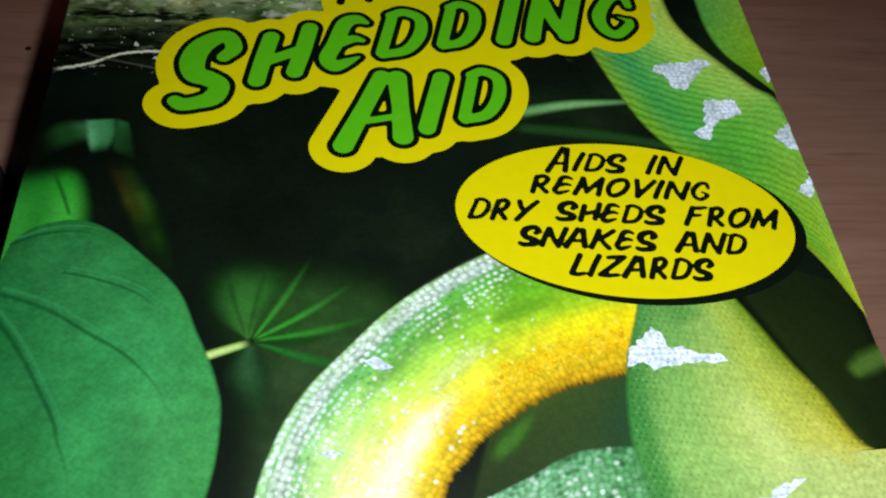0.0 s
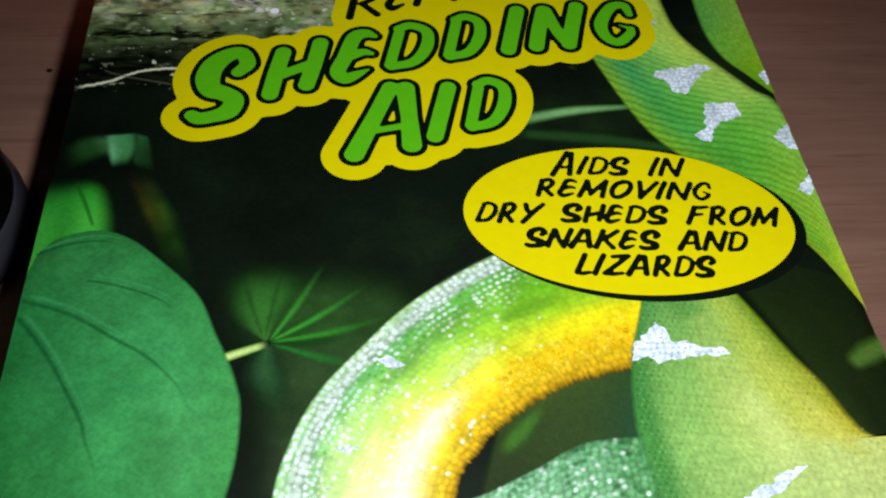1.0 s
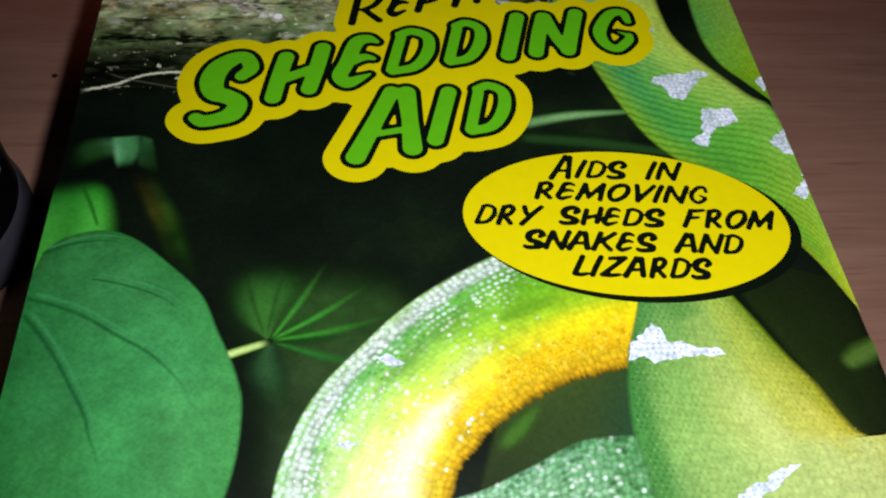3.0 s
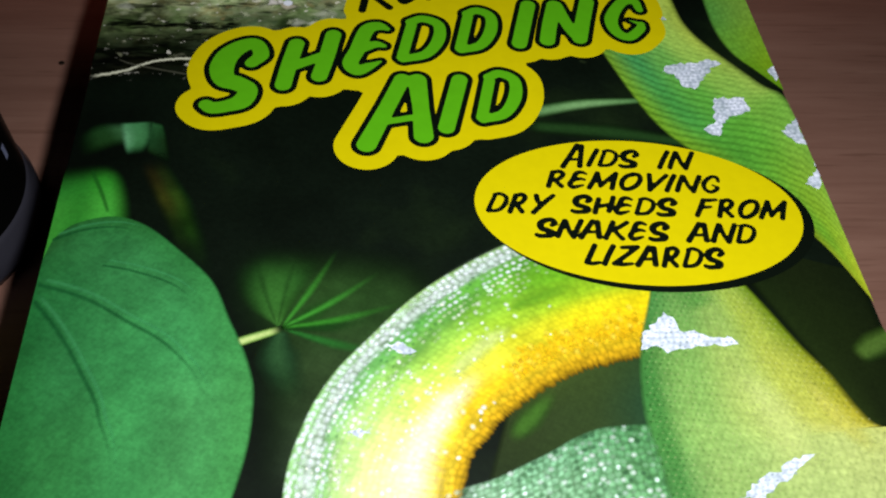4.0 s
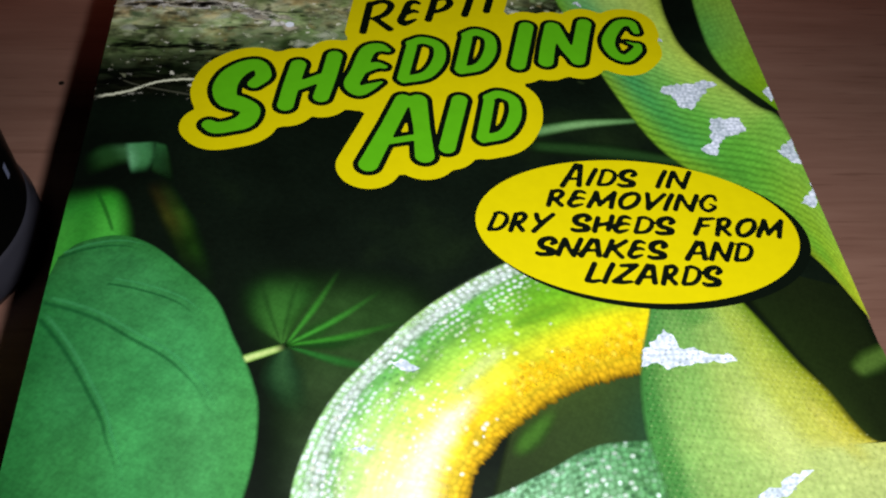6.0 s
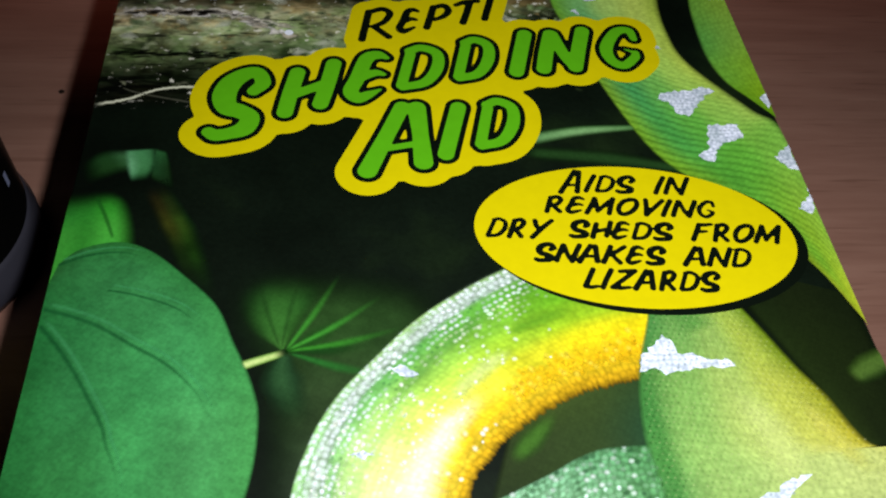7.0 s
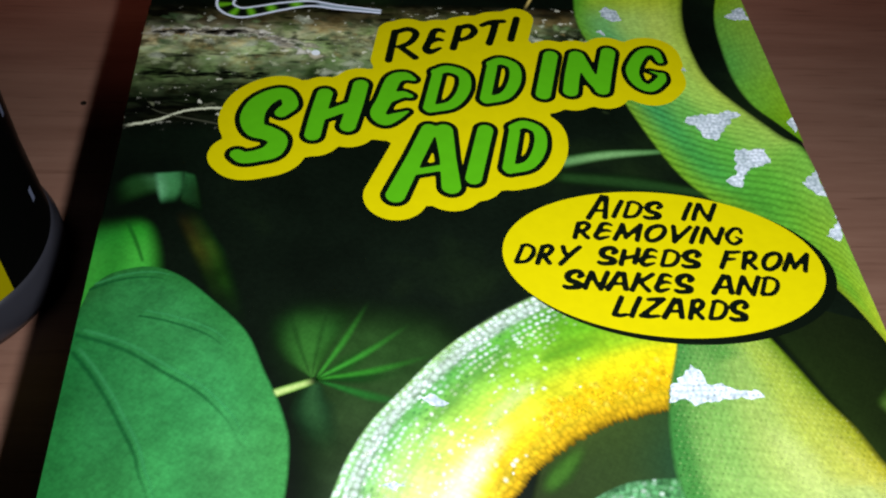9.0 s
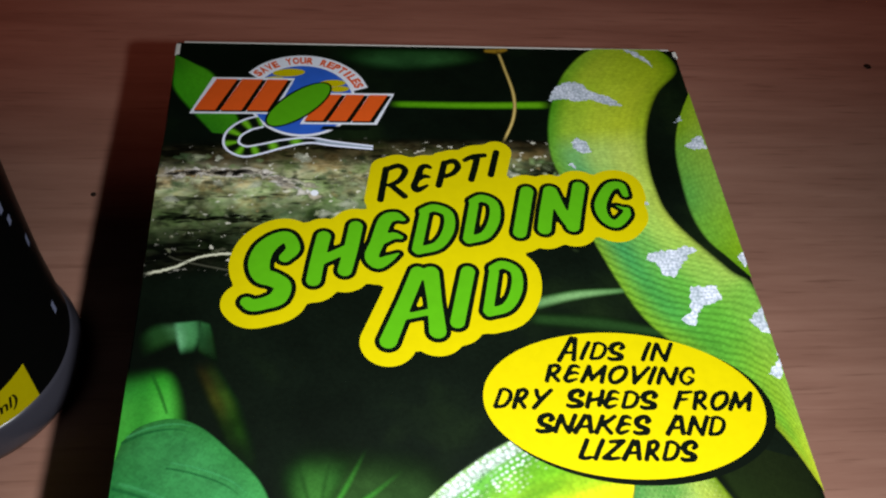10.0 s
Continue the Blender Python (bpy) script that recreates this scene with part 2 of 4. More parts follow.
def sheet(name, left, right, layer, mat, parent, rows, label="", n=90, m=28, soft=(0.04, 0.04), ends=(0, 0), spark=None, noisy=0.0, fade=1.0):
    """A printed motif between two smooth edges, in millimetres on the carton's face."""
    L = spline(left, n) if len(left) > 2 else np.linspace(left[0], left[-1], n)
    R = spline(right, n) if len(right) > 2 else np.linspace(right[0], right[-1], n)
    s, v = np.meshgrid(np.linspace(0, 1, n), np.linspace(0, 1, m), indexing="ij")
    P = L[:, None] * (1 - v[..., None]) + R[:, None] * v[..., None]
    P[..., 0] = np.clip(P[..., 0], -HALF, HALF)
    P[..., 1] = np.minimum(P[..., 1], -0.15)
    mid = (L + R) / 2
    along = np.concatenate([[0], np.cumsum(np.linalg.norm(np.diff(mid, axis=0), axis=1))])
    wide = np.linalg.norm(R - L, axis=1)
    s1, v1 = s.ravel(), v.ravel()
    co = np.zeros((n * m, 3))
    co[:, :2] = P.reshape(-1, 2) * MM
    co[:, 2] = TOP + SHEET * layer
    k = (np.arange(n - 1)[:, None] * m + np.arange(m - 1)).ravel()
    quads = np.stack([k, k + m, k + m + 1, k + 1], 1)
    a, b, c = co[quads[0][0]], co[quads[0][1]], co[quads[0][2]]
    if np.cross(b - a, c - a)[2] < 0:
        quads = quads[:, ::-1]
    me = bpy.data.meshes.new(name)
    me.from_pydata(co.tolist(), [], quads.tolist())
    rgb = blend(rows, s1, v1)
    if noisy:
        wob = np.array([noise.noise((x * 320, y * 320, layer)) for x, y, _ in co]) + 0.6 * np.array([noise.noise((x * 900, y * 900, layer)) for x, y, _ in co])
        rgb = rgb * (1 + noisy * wob)[:, None]
    alpha = np.ones(n * m)
    for x, w in ((v1, soft[0]), (1 - v1, soft[1]), (s1, ends[0]), (1 - s1, ends[1])):
        if w:
            alpha *= step(x / w)
    at = me.attributes.new("ink", "FLOAT_COLOR", "POINT")
    at.data.foreach_set("color", np.column_stack([np.clip(rgb, 0, 1), alpha * fade]).ravel())
    sp = me.attributes.new("spark", "FLOAT", "POINT")
    if spark is not None:
        sp.data.foreach_set("value", blend(spark, s1, v1)[:, 0])
    uv = me.uv_layers.new(name="UVMap")
    tex = np.column_stack([np.repeat(along, m), (v * wide.mean()).ravel()])
    loops = np.zeros(len(me.loops), int)
    me.loops.foreach_get("vertex_index", loops)
    uv.data.foreach_set("uv", tex[loops].ravel())
    return mesh_part(name, me, mat, parent, label)


def strip(name, points, widths, layer, mat, parent, rows, label="", n=60, jag=0.0, soft=(0.25, 0.25), ends=(0.1, 0.1), m=7, fade=1.0, seed=1):
    """A printed line or patch along a smooth middle line, its width given at even steps."""
    mid = spline(points, n) if len(points) > 2 else np.linspace(points[0], points[1], n)
    d = np.gradient(mid, axis=0)
    nrm = np.stack([-d[:, 1], d[:, 0]], 1) / np.linalg.norm(d, axis=1)[:, None]
    w = np.interp(np.linspace(0, 1, n), np.linspace(0, 1, len(widths)), widths)[:, None] / 2
    rng = np.random.default_rng(seed)
    j1, j2 = 1 + jag * rng.uniform(-1, 1, (n, 1)), 1 + jag * rng.uniform(-1, 1, (n, 1))
    left, right = mid + nrm * w * j1, mid - nrm * w * j2
    return sheet(name, [tuple(p) for p in left], [tuple(p) for p in right], layer, mat, parent, rows, label, n, m, soft, ends, None, 0, fade)


def filled(name, outline, layer, mat, parent, label=""):
    bm = bmesh.new()
    f = bm.faces.new([bm.verts.new((x * MM, y * MM, TOP + SHEET * layer)) for x, y in outline])
    f.normal_update()
    if f.normal.z < 0:
        f.normal_flip()
    bmesh.ops.triangulate(bm, faces=[f])
    return part(name, bm, mat, parent, label)


def oval(cx, cy, a, b, turn, n=96):
    c, s = math.cos(radians(turn)), math.sin(radians(turn))
    return [(cx + a * math.cos(t) * c - b * math.sin(t) * s, cy + a * math.cos(t) * s + b * math.sin(t) * c) for t in np.linspace(0, 2 * math.pi, n, endpoint=False)]


GLYPHS = {}


def glyphs(text, bold, slant):
    """The outline of a word in the built-in font: corners and faces."""
    key = (text, bold, slant)
    if key not in GLYPHS:
        cu = bpy.data.curves.new("word", "FONT")
        cu.body, cu.size, cu.offset, cu.shear, cu.resolution_u = text, 1.0, bold, slant, 5
        ob = new("word", cu)
        bpy.context.view_layer.update()
        me = bpy.data.meshes.new_from_object(ob.evaluated_get(bpy.context.evaluated_depsgraph_get()))
        co = np.array([v.co[:2] for v in me.vertices])
        GLYPHS[key] = co, [tuple(p.vertices) for p in me.polygons], [tuple(e.vertices) for e in me.edges]
        bpy.data.objects.remove(ob)
        bpy.data.meshes.remove(me)
        bpy.data.curves.remove(cu)
    return GLYPHS[key]


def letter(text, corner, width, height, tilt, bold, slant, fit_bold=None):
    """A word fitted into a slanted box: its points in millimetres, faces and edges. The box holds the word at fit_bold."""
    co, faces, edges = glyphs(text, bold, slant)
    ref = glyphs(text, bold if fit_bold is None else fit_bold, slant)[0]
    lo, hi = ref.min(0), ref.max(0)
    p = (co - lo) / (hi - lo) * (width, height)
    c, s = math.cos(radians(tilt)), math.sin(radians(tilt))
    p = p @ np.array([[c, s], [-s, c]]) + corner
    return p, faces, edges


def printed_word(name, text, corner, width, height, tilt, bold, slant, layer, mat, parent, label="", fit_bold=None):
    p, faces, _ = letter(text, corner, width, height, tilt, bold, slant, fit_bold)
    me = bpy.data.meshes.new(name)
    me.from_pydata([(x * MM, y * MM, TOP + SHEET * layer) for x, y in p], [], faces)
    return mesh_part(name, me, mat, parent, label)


# ---- room and table ----
def wall(name, *box):
    return tagged(part(name, block(*box), PAINT, None), "plain painted room wall", "wall", kind="structure")


wall("wall_north", -1.6, 1.6, 1.6, 1.7, -0.75, 1.75)
wall("wall_south", -1.6, 1.6, -1.7, -1.6, -0.75, 1.75)
wall("wall_east", 1.6, 1.7, -1.7, 1.7, -0.75, 1.75)
wall("wall_west", -1.7, -1.6, -1.7, 1.7, -0.75, 1.75)
tagged(part("ceiling", block(-1.7, 1.7, -1.7, 1.7, 1.75, 1.85), PAINT, None), "plain painted ceiling", "ceiling", kind="structure")
tagged(part("floor", block(-1.7, 1.7, -1.7, 1.7, -0.85, -0.75), CARPET, None), "brown carpet floor", "floor", kind="structure")

table = thing("table", "light wood-grain laminate table with fine streaks", "table", (0, 0, -0.75))
top = part("tabletop", block(-0.6, 0.6, -0.35, 0.45, 0.722, 0.75, 0.002), WOOD, table, "pinkish beige wood-grain top")
for x in (-0.55, 0.55):
    for y in (-0.30, 0.40):
        part("leg", block(x - 0.025, x + 0.025, y - 0.025, y + 0.025, 0, 0.722, 0.002), WOOD, table)
for x, y, r in ((-0.0470, 0.0033, 0.0004), (0.0829, 0.0347, 0.0007)):
    speck = turned([(r, 0), (r * 0.9, 0.0001), (r * 0.4, 0.00022)], 12)
    ob = part("knot", speck, DUST, table, "small dark speck")
    ob.location = (x, y, 0.75)

# ---- the carton ----
carton = thing("carton", "card box printed with green leaves and bands, lying flat", "box")
part("body", block(-0.031, 0.031, -0.125, 0.0, 0, TOP, 0.0005, 3), CARD_SIDE, carton, "dark printed card sides")
edge = block(-0.0302, 0.0302, -0.00042, 0.00006, TOP - 0.0005, TOP + 0.00002, 0.00015, 2)
part("worn_edge", edge, CARD_RAW, carton, "white worn top fold")
part("worn_edge", block(-0.03106, -0.0304, -0.0026, -0.0004, TOP - 0.0004, TOP + 0.00002, 0.00012, 2), CARD_RAW, carton, "white worn corner fold")
part("worn_edge", block(0.0304, 0.03106, -0.0016, -0.0004, TOP - 0.0004, TOP + 0.00002, 0.00012, 2), CARD_RAW, carton, "white worn corner fold")
front = part("front_panel", block(-0.0308, 0.0308, -0.1248, -0.0003, TOP - 0.0002, TOP + 0.00001), PANEL, carton, "near-black printed ground")

# far foliage
sheet("leaf_print", [(-31, -2.6), (-30.9, -5), (-30.7, -8.5), (-28.6, -12.0), (-25.8, -15.8)], [(-31, -2.5), (-28.5, -4.1), (-26.2, -5.8), (-24.0, -10), (-22.0, -16.2)], 2, INK, carton, ["2f7a12 3f8a14", "3f9a16 4aa018", "2f7a14 3c8a16"], "bright green leaf print", soft=(0.08, 0.1))
strip("stalk_print", [(-6, -10.8), (4, -10.9), (13.5, -10.7)], [1.3, 1.4, 1.5], 2, INK, carton, ["3f7d0a 5aa010 3f7d0a", "4f8d0a 66a814 3f7d0a"], "green stalk print")
strip("stalk_print", [(-5.4, -1.5), (-5.8, -8), (-6.0, -16)], [1.6, 1.8, 1.6], 1, INK, carton, ["1a4424 246238 1a4424"], "dim stalk print", soft=(0.4, 0.4), fade=0.9)
strip("leaf_print", [(-6, -5.5), (1, -3.0), (8, -2.2)], [1.2, 3.5, 1.5], 1, INK, carton, ["1c4416 2c5c22 1c4416"], "dim leaf print", soft=(0.45, 0.45), ends=(0.3, 0.3))
sheet("haze_print", [(-14, -0.5), (-4, -0.5), (7.5, -0.6)], [(-12, -4.2), (-4, -5.6), (7, -3.6)], 1.5, INK, carton, ["0f240f 1a3c1a 0f240f", "1a3c18 2a542a 142c14", "142c12 24481f 0f200f"], "dim green haze print", soft=(0.2, 0.5), ends=(0.4, 0.3), noisy=0.3)
strip("tendril_print", [(8.0, -0.6), (8.5, -4), (9.1, -9), (8.6, -13), (6.9, -17.2)], [0.55, 0.5, 0.55, 0.5, 0.45], 4, INK, carton, ["7d6a2c c7ac62 7d6a2c", "8d7a3c d7bc72 7d6a2c"], "pale dry tendril print")
strip("tendril_print", [(6.2, -0.9), (8.0, -0.9), (9.4, -0.5)], [0.7, 1.2, 0.6], 4, INK, carton, ["7d6018 9d7a22 7d6018"])

# mossy log
sheet("log_print", [(-31, -17.2), (-20, -16.8), (-8, -16.3), (4, -16.4), (14, -16.6)], [(-31, -36.6), (-20, -36.4), (-8, -35), (4, -27), (14, -25)], 2, LOG, carton,
      ["1c1c14 3a3626 d8d4b8 b0ba8c 6c7a54 2c3422 1c2016 0a0d08", "242416 544c34 c8c8a0 b4be92 6c7c56 2c3424 1a1e14 090c07", "16160f 4a4430 a8a47c 98a478 566444 2a3020 181c12 080b06", "1a1a12 3a3626 504a34 48482e 34382a 20241a 12160e 0a0d08"],
      "mossy log print", n=60, m=40, soft=(0.08, 0.16), noisy=0.55)
strip("lichen_print", [(-31, -21.9), (-26, -22.0), (-21.5, -22.2), (-18, -22.8), (-13, -24.3)], [1.5, 1.3, 0.9, 0.9, 0.7], 3, INK_LICHEN, carton, ["c8c0b4 fcf4ec d0c8bc", "b8b4a0 f0e8d8 b8b4a0", "a8a488 d8d0b8 a8a488"], "pale lichen streak", jag=0.6, n=70, fade=0.85)
strip("twig_print", [(-30.9, -35.8), (-28.2, -35.0), (-26.2, -33.9), (-24.7, -33.4), (-21.6, -33.1)], [0.5, 0.45, 0.4, 0.5], 4, INK, carton, ["8a8a6c d8d8c0 8a8a6c"], "pale twig print", jag=0.3)
strip("twig_print", [(-28.8, -33.4), (-27, -34.2), (-22, -35.5)], [0.2, 0.3, 0.35], 4, INK, carton, ["4a4a38 8a8a74 4a4a38"], fade=0.22)
filled("dew_print", oval(-14.3, -24.9, 0.42, 0.42, 0, 20), 4, WHITE, carton, "white dew drop print")

# dark leaves in the middle
strip("leaf_print", [(7.0, -40.0), (12, -38.8), (17.8, -38.2)], [1.8, 1.5, 0.8], 2, INK, carton, ["1e3f1a 5f8a54 16320f", "2a5420 76a066 16320f", "1e3f1a 4f7a44 16320f"], "slim green blade print")
strip("leaf_print", [(6.5, -41.6), (14, -42.4), (21, -43.8)], [2.0, 2.6, 1.5], 2, INK, carton, ["12240e 1e3a18 0c1a0a"], "dim green blade print", soft=(0.4, 0.4))
sheet("leaf_print", [(-25.6, -46.2), (-24.6, -48.6), (-23.0, -52.4), (-20.6, -58.5)], [(-23.6, -44.9), (-21.6, -48.4), (-20.0, -51.6), (-17.6, -59)], 2, INK, carton, ["14140a 221e0e 1c200c 121c0a", "1a1c0e 2c2a0f 223010 1a3c14", "141c0a 34380f 2c4412 1c4c14", "0c180a 1c340e 20440f 143810", "0a140a 10240c 143010 0c200c"], "dim brownish leaf print", soft=(0.35, 0.4), ends=(0.3, 0.5), noisy=0.6, fade=0.8)
sheet("leaf_print", [(-31, -43.2), (-29.3, -41.6), (-27, -41.4)], [(-30, -46), (-27.6, -44.6), (-26.6, -44.2)], 2, INK, carton, ["0c200c 143010", "1c3f1c 1c3c18", "3c6a40 244a24"], "dim leaf print", soft=(0.35, 0.4), ends=(0.4, 0))
sheet("leaf_print", [(-27.6, -41.5), (-27.1, -43.5), (-26.5, -45.4)], [(-24.6, -41.2), (-24.3, -43), (-24.9, -45.2)], 3, INK, carton, ["4f8a5c 3f7a4a 2a5a30", "6aa878 3f7a48 1c4420", "4a8a58 2a5a30 143018"], "pale green leaf tip print", soft=(0.2, 0.35), ends=(0.1, 0.3))
sheet("leaf_print", [(-24.9, -41.3), (-24.9, -43.5), (-25.0, -45.0)], [(-23.9, -41.6), (-23.2, -44.0), (-22.6, -46.8)], 2, INK, carton, ["2a5a30 1c4420", "1c4020 12280f", "12280f 0a180a"], "dim leaf print", soft=(0.1, 0.3), ends=(0.1, 0.2))
sheet("leaf_print", [(-31, -46.4), (-31, -49), (-31, -52), (-31, -57.5)], [(-27.6, -46.2), (-26.3, -47.6), (-25.4, -50.2), (-24.9, -53.2)], 3, INK, carton, ["0f2c0c 143c12 1c5018 2a6a20", "2a7a28 2a7c26 2f8a26 348c2a", "3a8f30 2f8028 43a036 3f982f", "3a8f30 358a30 3c9434 348c2c"], "bright green leaf print", soft=(0, 0.3), ends=(0.45, 0))
strip("vein_print", [(-28.9, -46.9), (-27.8, -49.3), (-26.9, -51.6)], [0.5, 0.5, 0.4], 4, INK, carton, ["1c5c1c 1c5c1c"], soft=(0.45, 0.45), fade=0.5)

# the large leaf
sheet("large_leaf_print", [(-31, -56.6), (-31, -57.2), (-31, -58), (-31, -59.5), (-31, -61.5), (-31, -64), (-31, -67), (-31, -70), (-31, -74), (-31, -78), (-31, -84)],
      [(-30.5, -54.1), (-29.1, -52.6), (-26.4, -51.9), (-23.9, -52.8), (-21.2, -55.2), (-18.5, -58.2), (-17.0, -61.6), (-15.5, -65.2), (-14.9, -68.5), (-15.5, -74.1), (-18.5, -84)],
      6, INK_LEAF, carton, ["1e5828 24622e 2a6630 28642e 265e2a", "226630 2a6e36 2e723a 2c7038 28682e", "226a32 2a723a 30763e 347c42 2c7036", "266e34 307a40 368446 3a884a 3a8644", "287236 327c3e 3a8848 428c4c 408a46", "266c32 30763a 388444 408a4a 3c8442"],
      "large smooth mid-green leaf print", n=120, m=60, soft=(0, 0.02), noisy=0.26)
for pts, w in (([(-31, -58.4), (-28.3, -59.3), (-26.3, -60.3), (-24.1, -61.8), (-21.9, -63.2), (-20.2, -64.8), (-18.9, -66.5), (-17.6, -69.2)], [0.6, 0.55, 0.5, 0.45, 0.4, 0.35, 0.25]),
               ([(-30.9, -59.8), (-29.1, -62.0), (-27.6, -64.2), (-26.5, -66.1), (-25.3, -68.2), (-24.7, -69.9), (-24.0, -71.5), (-23.0, -75.5)], [0.6, 0.55, 0.5, 0.5, 0.45, 0.4, 0.3]),
               ([(-26.6, -56.7), (-24.2, -57.3), (-21.4, -58.5), (-19.4, -60.2)], [0.3, 0.35, 0.3, 0.2]),
               ([(-30.6, -54.3), (-28.5, -53.3), (-26.2, -53.0), (-23.9, -53.6)], [0.45, 0.4, 0.3, 0.2])):
    strip("vein_print", pts, w, 7, INK, carton, ["145c2c 14562a 1c6a34"], "dark leaf vein print", soft=(0.5, 0.5), ends=(0.02, 0.5), fade=0.48)
    strip("vein_print", [(x + 0.25, y + 0.5) for x, y in pts], [k * 0.9 for k in w], 7, INK, carton, ["4fae6c 4aa864"], "", soft=(0.45, 0.45), ends=(0.05, 0.3), fade=0.35)

# fan of slim leaves
sheet("haze_print", [(-19, -53), (-18, -60), (-15.5, -66), (-15, -76)], [(-2, -55), (-1, -60), (-4, -68), (-9, -76)], 2, INK, carton, ["0c180c 14240f 0e1a0c", "1a3214 24401a 1a2c12", "1c3016 26381c 203018", "1a2818 242e20 1c2618"], "dim green haze print", soft=(0.4, 0.3), ends=(0.35, 0.1), noisy=0.4)
sheet("fan_leaf_print", [(-13.8, -62.4), (-16.2, -60.5), (-17.2, -57.5), (-15.6, -54.4)], [(-13.4, -62.2), (-12, -60), (-10.6, -57.8), (-9.6, -55.6)], 3, INK, carton, ["2c5420 386828 306022", "244c1c 306224 2c5a20", "1c4018 28541e 204a1a", "162c12 1c3a16 162e12"], "dim fan leaf print", soft=(0.35, 0.3), ends=(0, 0.5), noisy=0.5, fade=0.8)
for end in ((-15.6, -55.8), (-12.4, -55.2)):
    strip("fan_gap_print", [(-13.7, -62.4), ((-13.7 + end[0]) / 2 - 0.1, (-62.4 + end[1]) / 2), end], [0.2, 0.7, 0.5], 3.5, INK, carton, ["0a1c0a 0a1c0a"], "dark gap between slim leaves", soft=(0.5, 0.5), ends=(0.1, 0.5), fade=0.22)
for end, w, hue in (((-9.4, -55.2), 1.0, "3c8a2c"), ((-6.2, -57.4), 1.0, "409430"), ((-4.6, -60.4), 1.1, "388828"), ((-5.6, -64.8), 1.4, "286c28"), ((-9.0, -59.4), 2.6, "1f4f18"), ((-6.4, -61.6), 2.0, "163f14")):
    strip("fan_ray_print", [(-13.4, -62.5), ((-13.4 + end[0]) / 2, (-62.5 + end[1]) / 2 - 0.3), end], [0.35, w * 0.8, w * 0.5], 4 if w < 1.2 else 3, INK, carton, [hue + " " + hue], "slim green ray print", soft=(0.48, 0.48), ends=(0.1, 0.7), fade=0.7)
strip("fan_ray_print", [(-13.4, -62.6), (-13.5, -65), (-12.0, -68.8)], [1.0, 3.6, 2.4], 3, INK, carton, ["1c3c24 264826 1c3c22"], "dim lower leaf print", soft=(0.5, 0.5), ends=(0.1, 0.5))
strip("stem_print", [(-18.2, -64.4), (-15.6, -63.4), (-13.4, -62.6)], [0.9, 0.85, 0.7], 5.5, INK, carton, ["6a9a3c c4d488 7aa044", "6a9a3c b4c878 6a9a3c"], "pale leaf stem print", ends=(0.12, 0.2))

# curling bands
sheet("curled_band_print", [(27, 0.2), (20.4, -0.1), (16.1, -4.3), (13.5, -10), (12.3, -15), (12.1, -19.5), (13.1, -24), (14.7, -31.2), (17.9, -41.1), (22, -46.5), (28.2, -54.2), (31, -60.9)],
      [(29, -0.2), (30.2, -2), (30.2, -4.6), (27.1, -8.3), (24.8, -13.3), (23.6, -18.5), (23.4, -23.8), (24.4, -28.8), (28.8, -35.5), (31, -38.5), (31.2, -50), (31.3, -60.9)],
      5, INK_RIDGE, carton,
      ["7a9c18 9ab01f 9ab01f 8aa414 5a8408", "98b830 a8bc29 a0b420 94ac18 6a940c", "78a826 b0c430 b0c429 a8bc20 80a012", "4c9418 a4c42f b8cc33 b8c82c 98b01c", "569a25 a0c035 b8cc36 bccc30 a4bc25", "6ca833 78b469 b0d069 bcd05f acc447", "7cac33 4ca063 94c463 b8d05f b4cc4e", "7ca830 489c58 78b855 a8cc58 b4c84e", "74a429 4c9c44 64b041 94c452 a0c052", "6c9822 549c33 60a836 78b441 80b847", "7c941f 6ca029 84ac2c 8cb436 80b03d", "909425 a0ac22 acb429 acb429 98ac25"],
      "yellow-green curling band print with fine netting", n=150, m=36, soft=(0.03, 0.05), noisy=0.12,
      spark=["202020 101010 000000", "303030 101010 000000", "404040 202020 000000", "909090 505050 202020", "e0e0e0 a0a0a0 404040", "ffffff f0f0f0 a0a0a0", "e0e0e0 e0e0e0 c0c0c0", "a0a0a0 a0a0a0 a0a0a0"])
sheet("curled_band_print", [(31, -8), (28.4, -13.2), (26.9, -18), (26.4, -22.9), (26.4, -28), (27.3, -31.6), (29.1, -34.2), (31, -36.9)], [(31, -8), (31.2, -11), (31.2, -15), (31.2, -20), (31.2, -26), (31.2, -30), (31.2, -34), (31.2, -37)],
      5, INK_NET_FINE, carton, ["8aac1c 8aac1c", "80a820 98b42c", "6ca43c 90b43c", "5a9c40 84b040", "6aa434 80ac2c", "68981c 80a81c", "5a8c14 6c9810"], "green curling band print", soft=(0.08, 0))
COIL_OUT = [(16, -50.6), (9.6, -51.9), (3.2, -54.9), (-1.3, -57.7), (-4.4, -60.2), (-7.4, -63.5), (-9.4, -65.8), (-10.6, -67.7), (-11.5, -69.6), (-12.6, -73.1), (-12.9, -77), (-12.6, -84)]
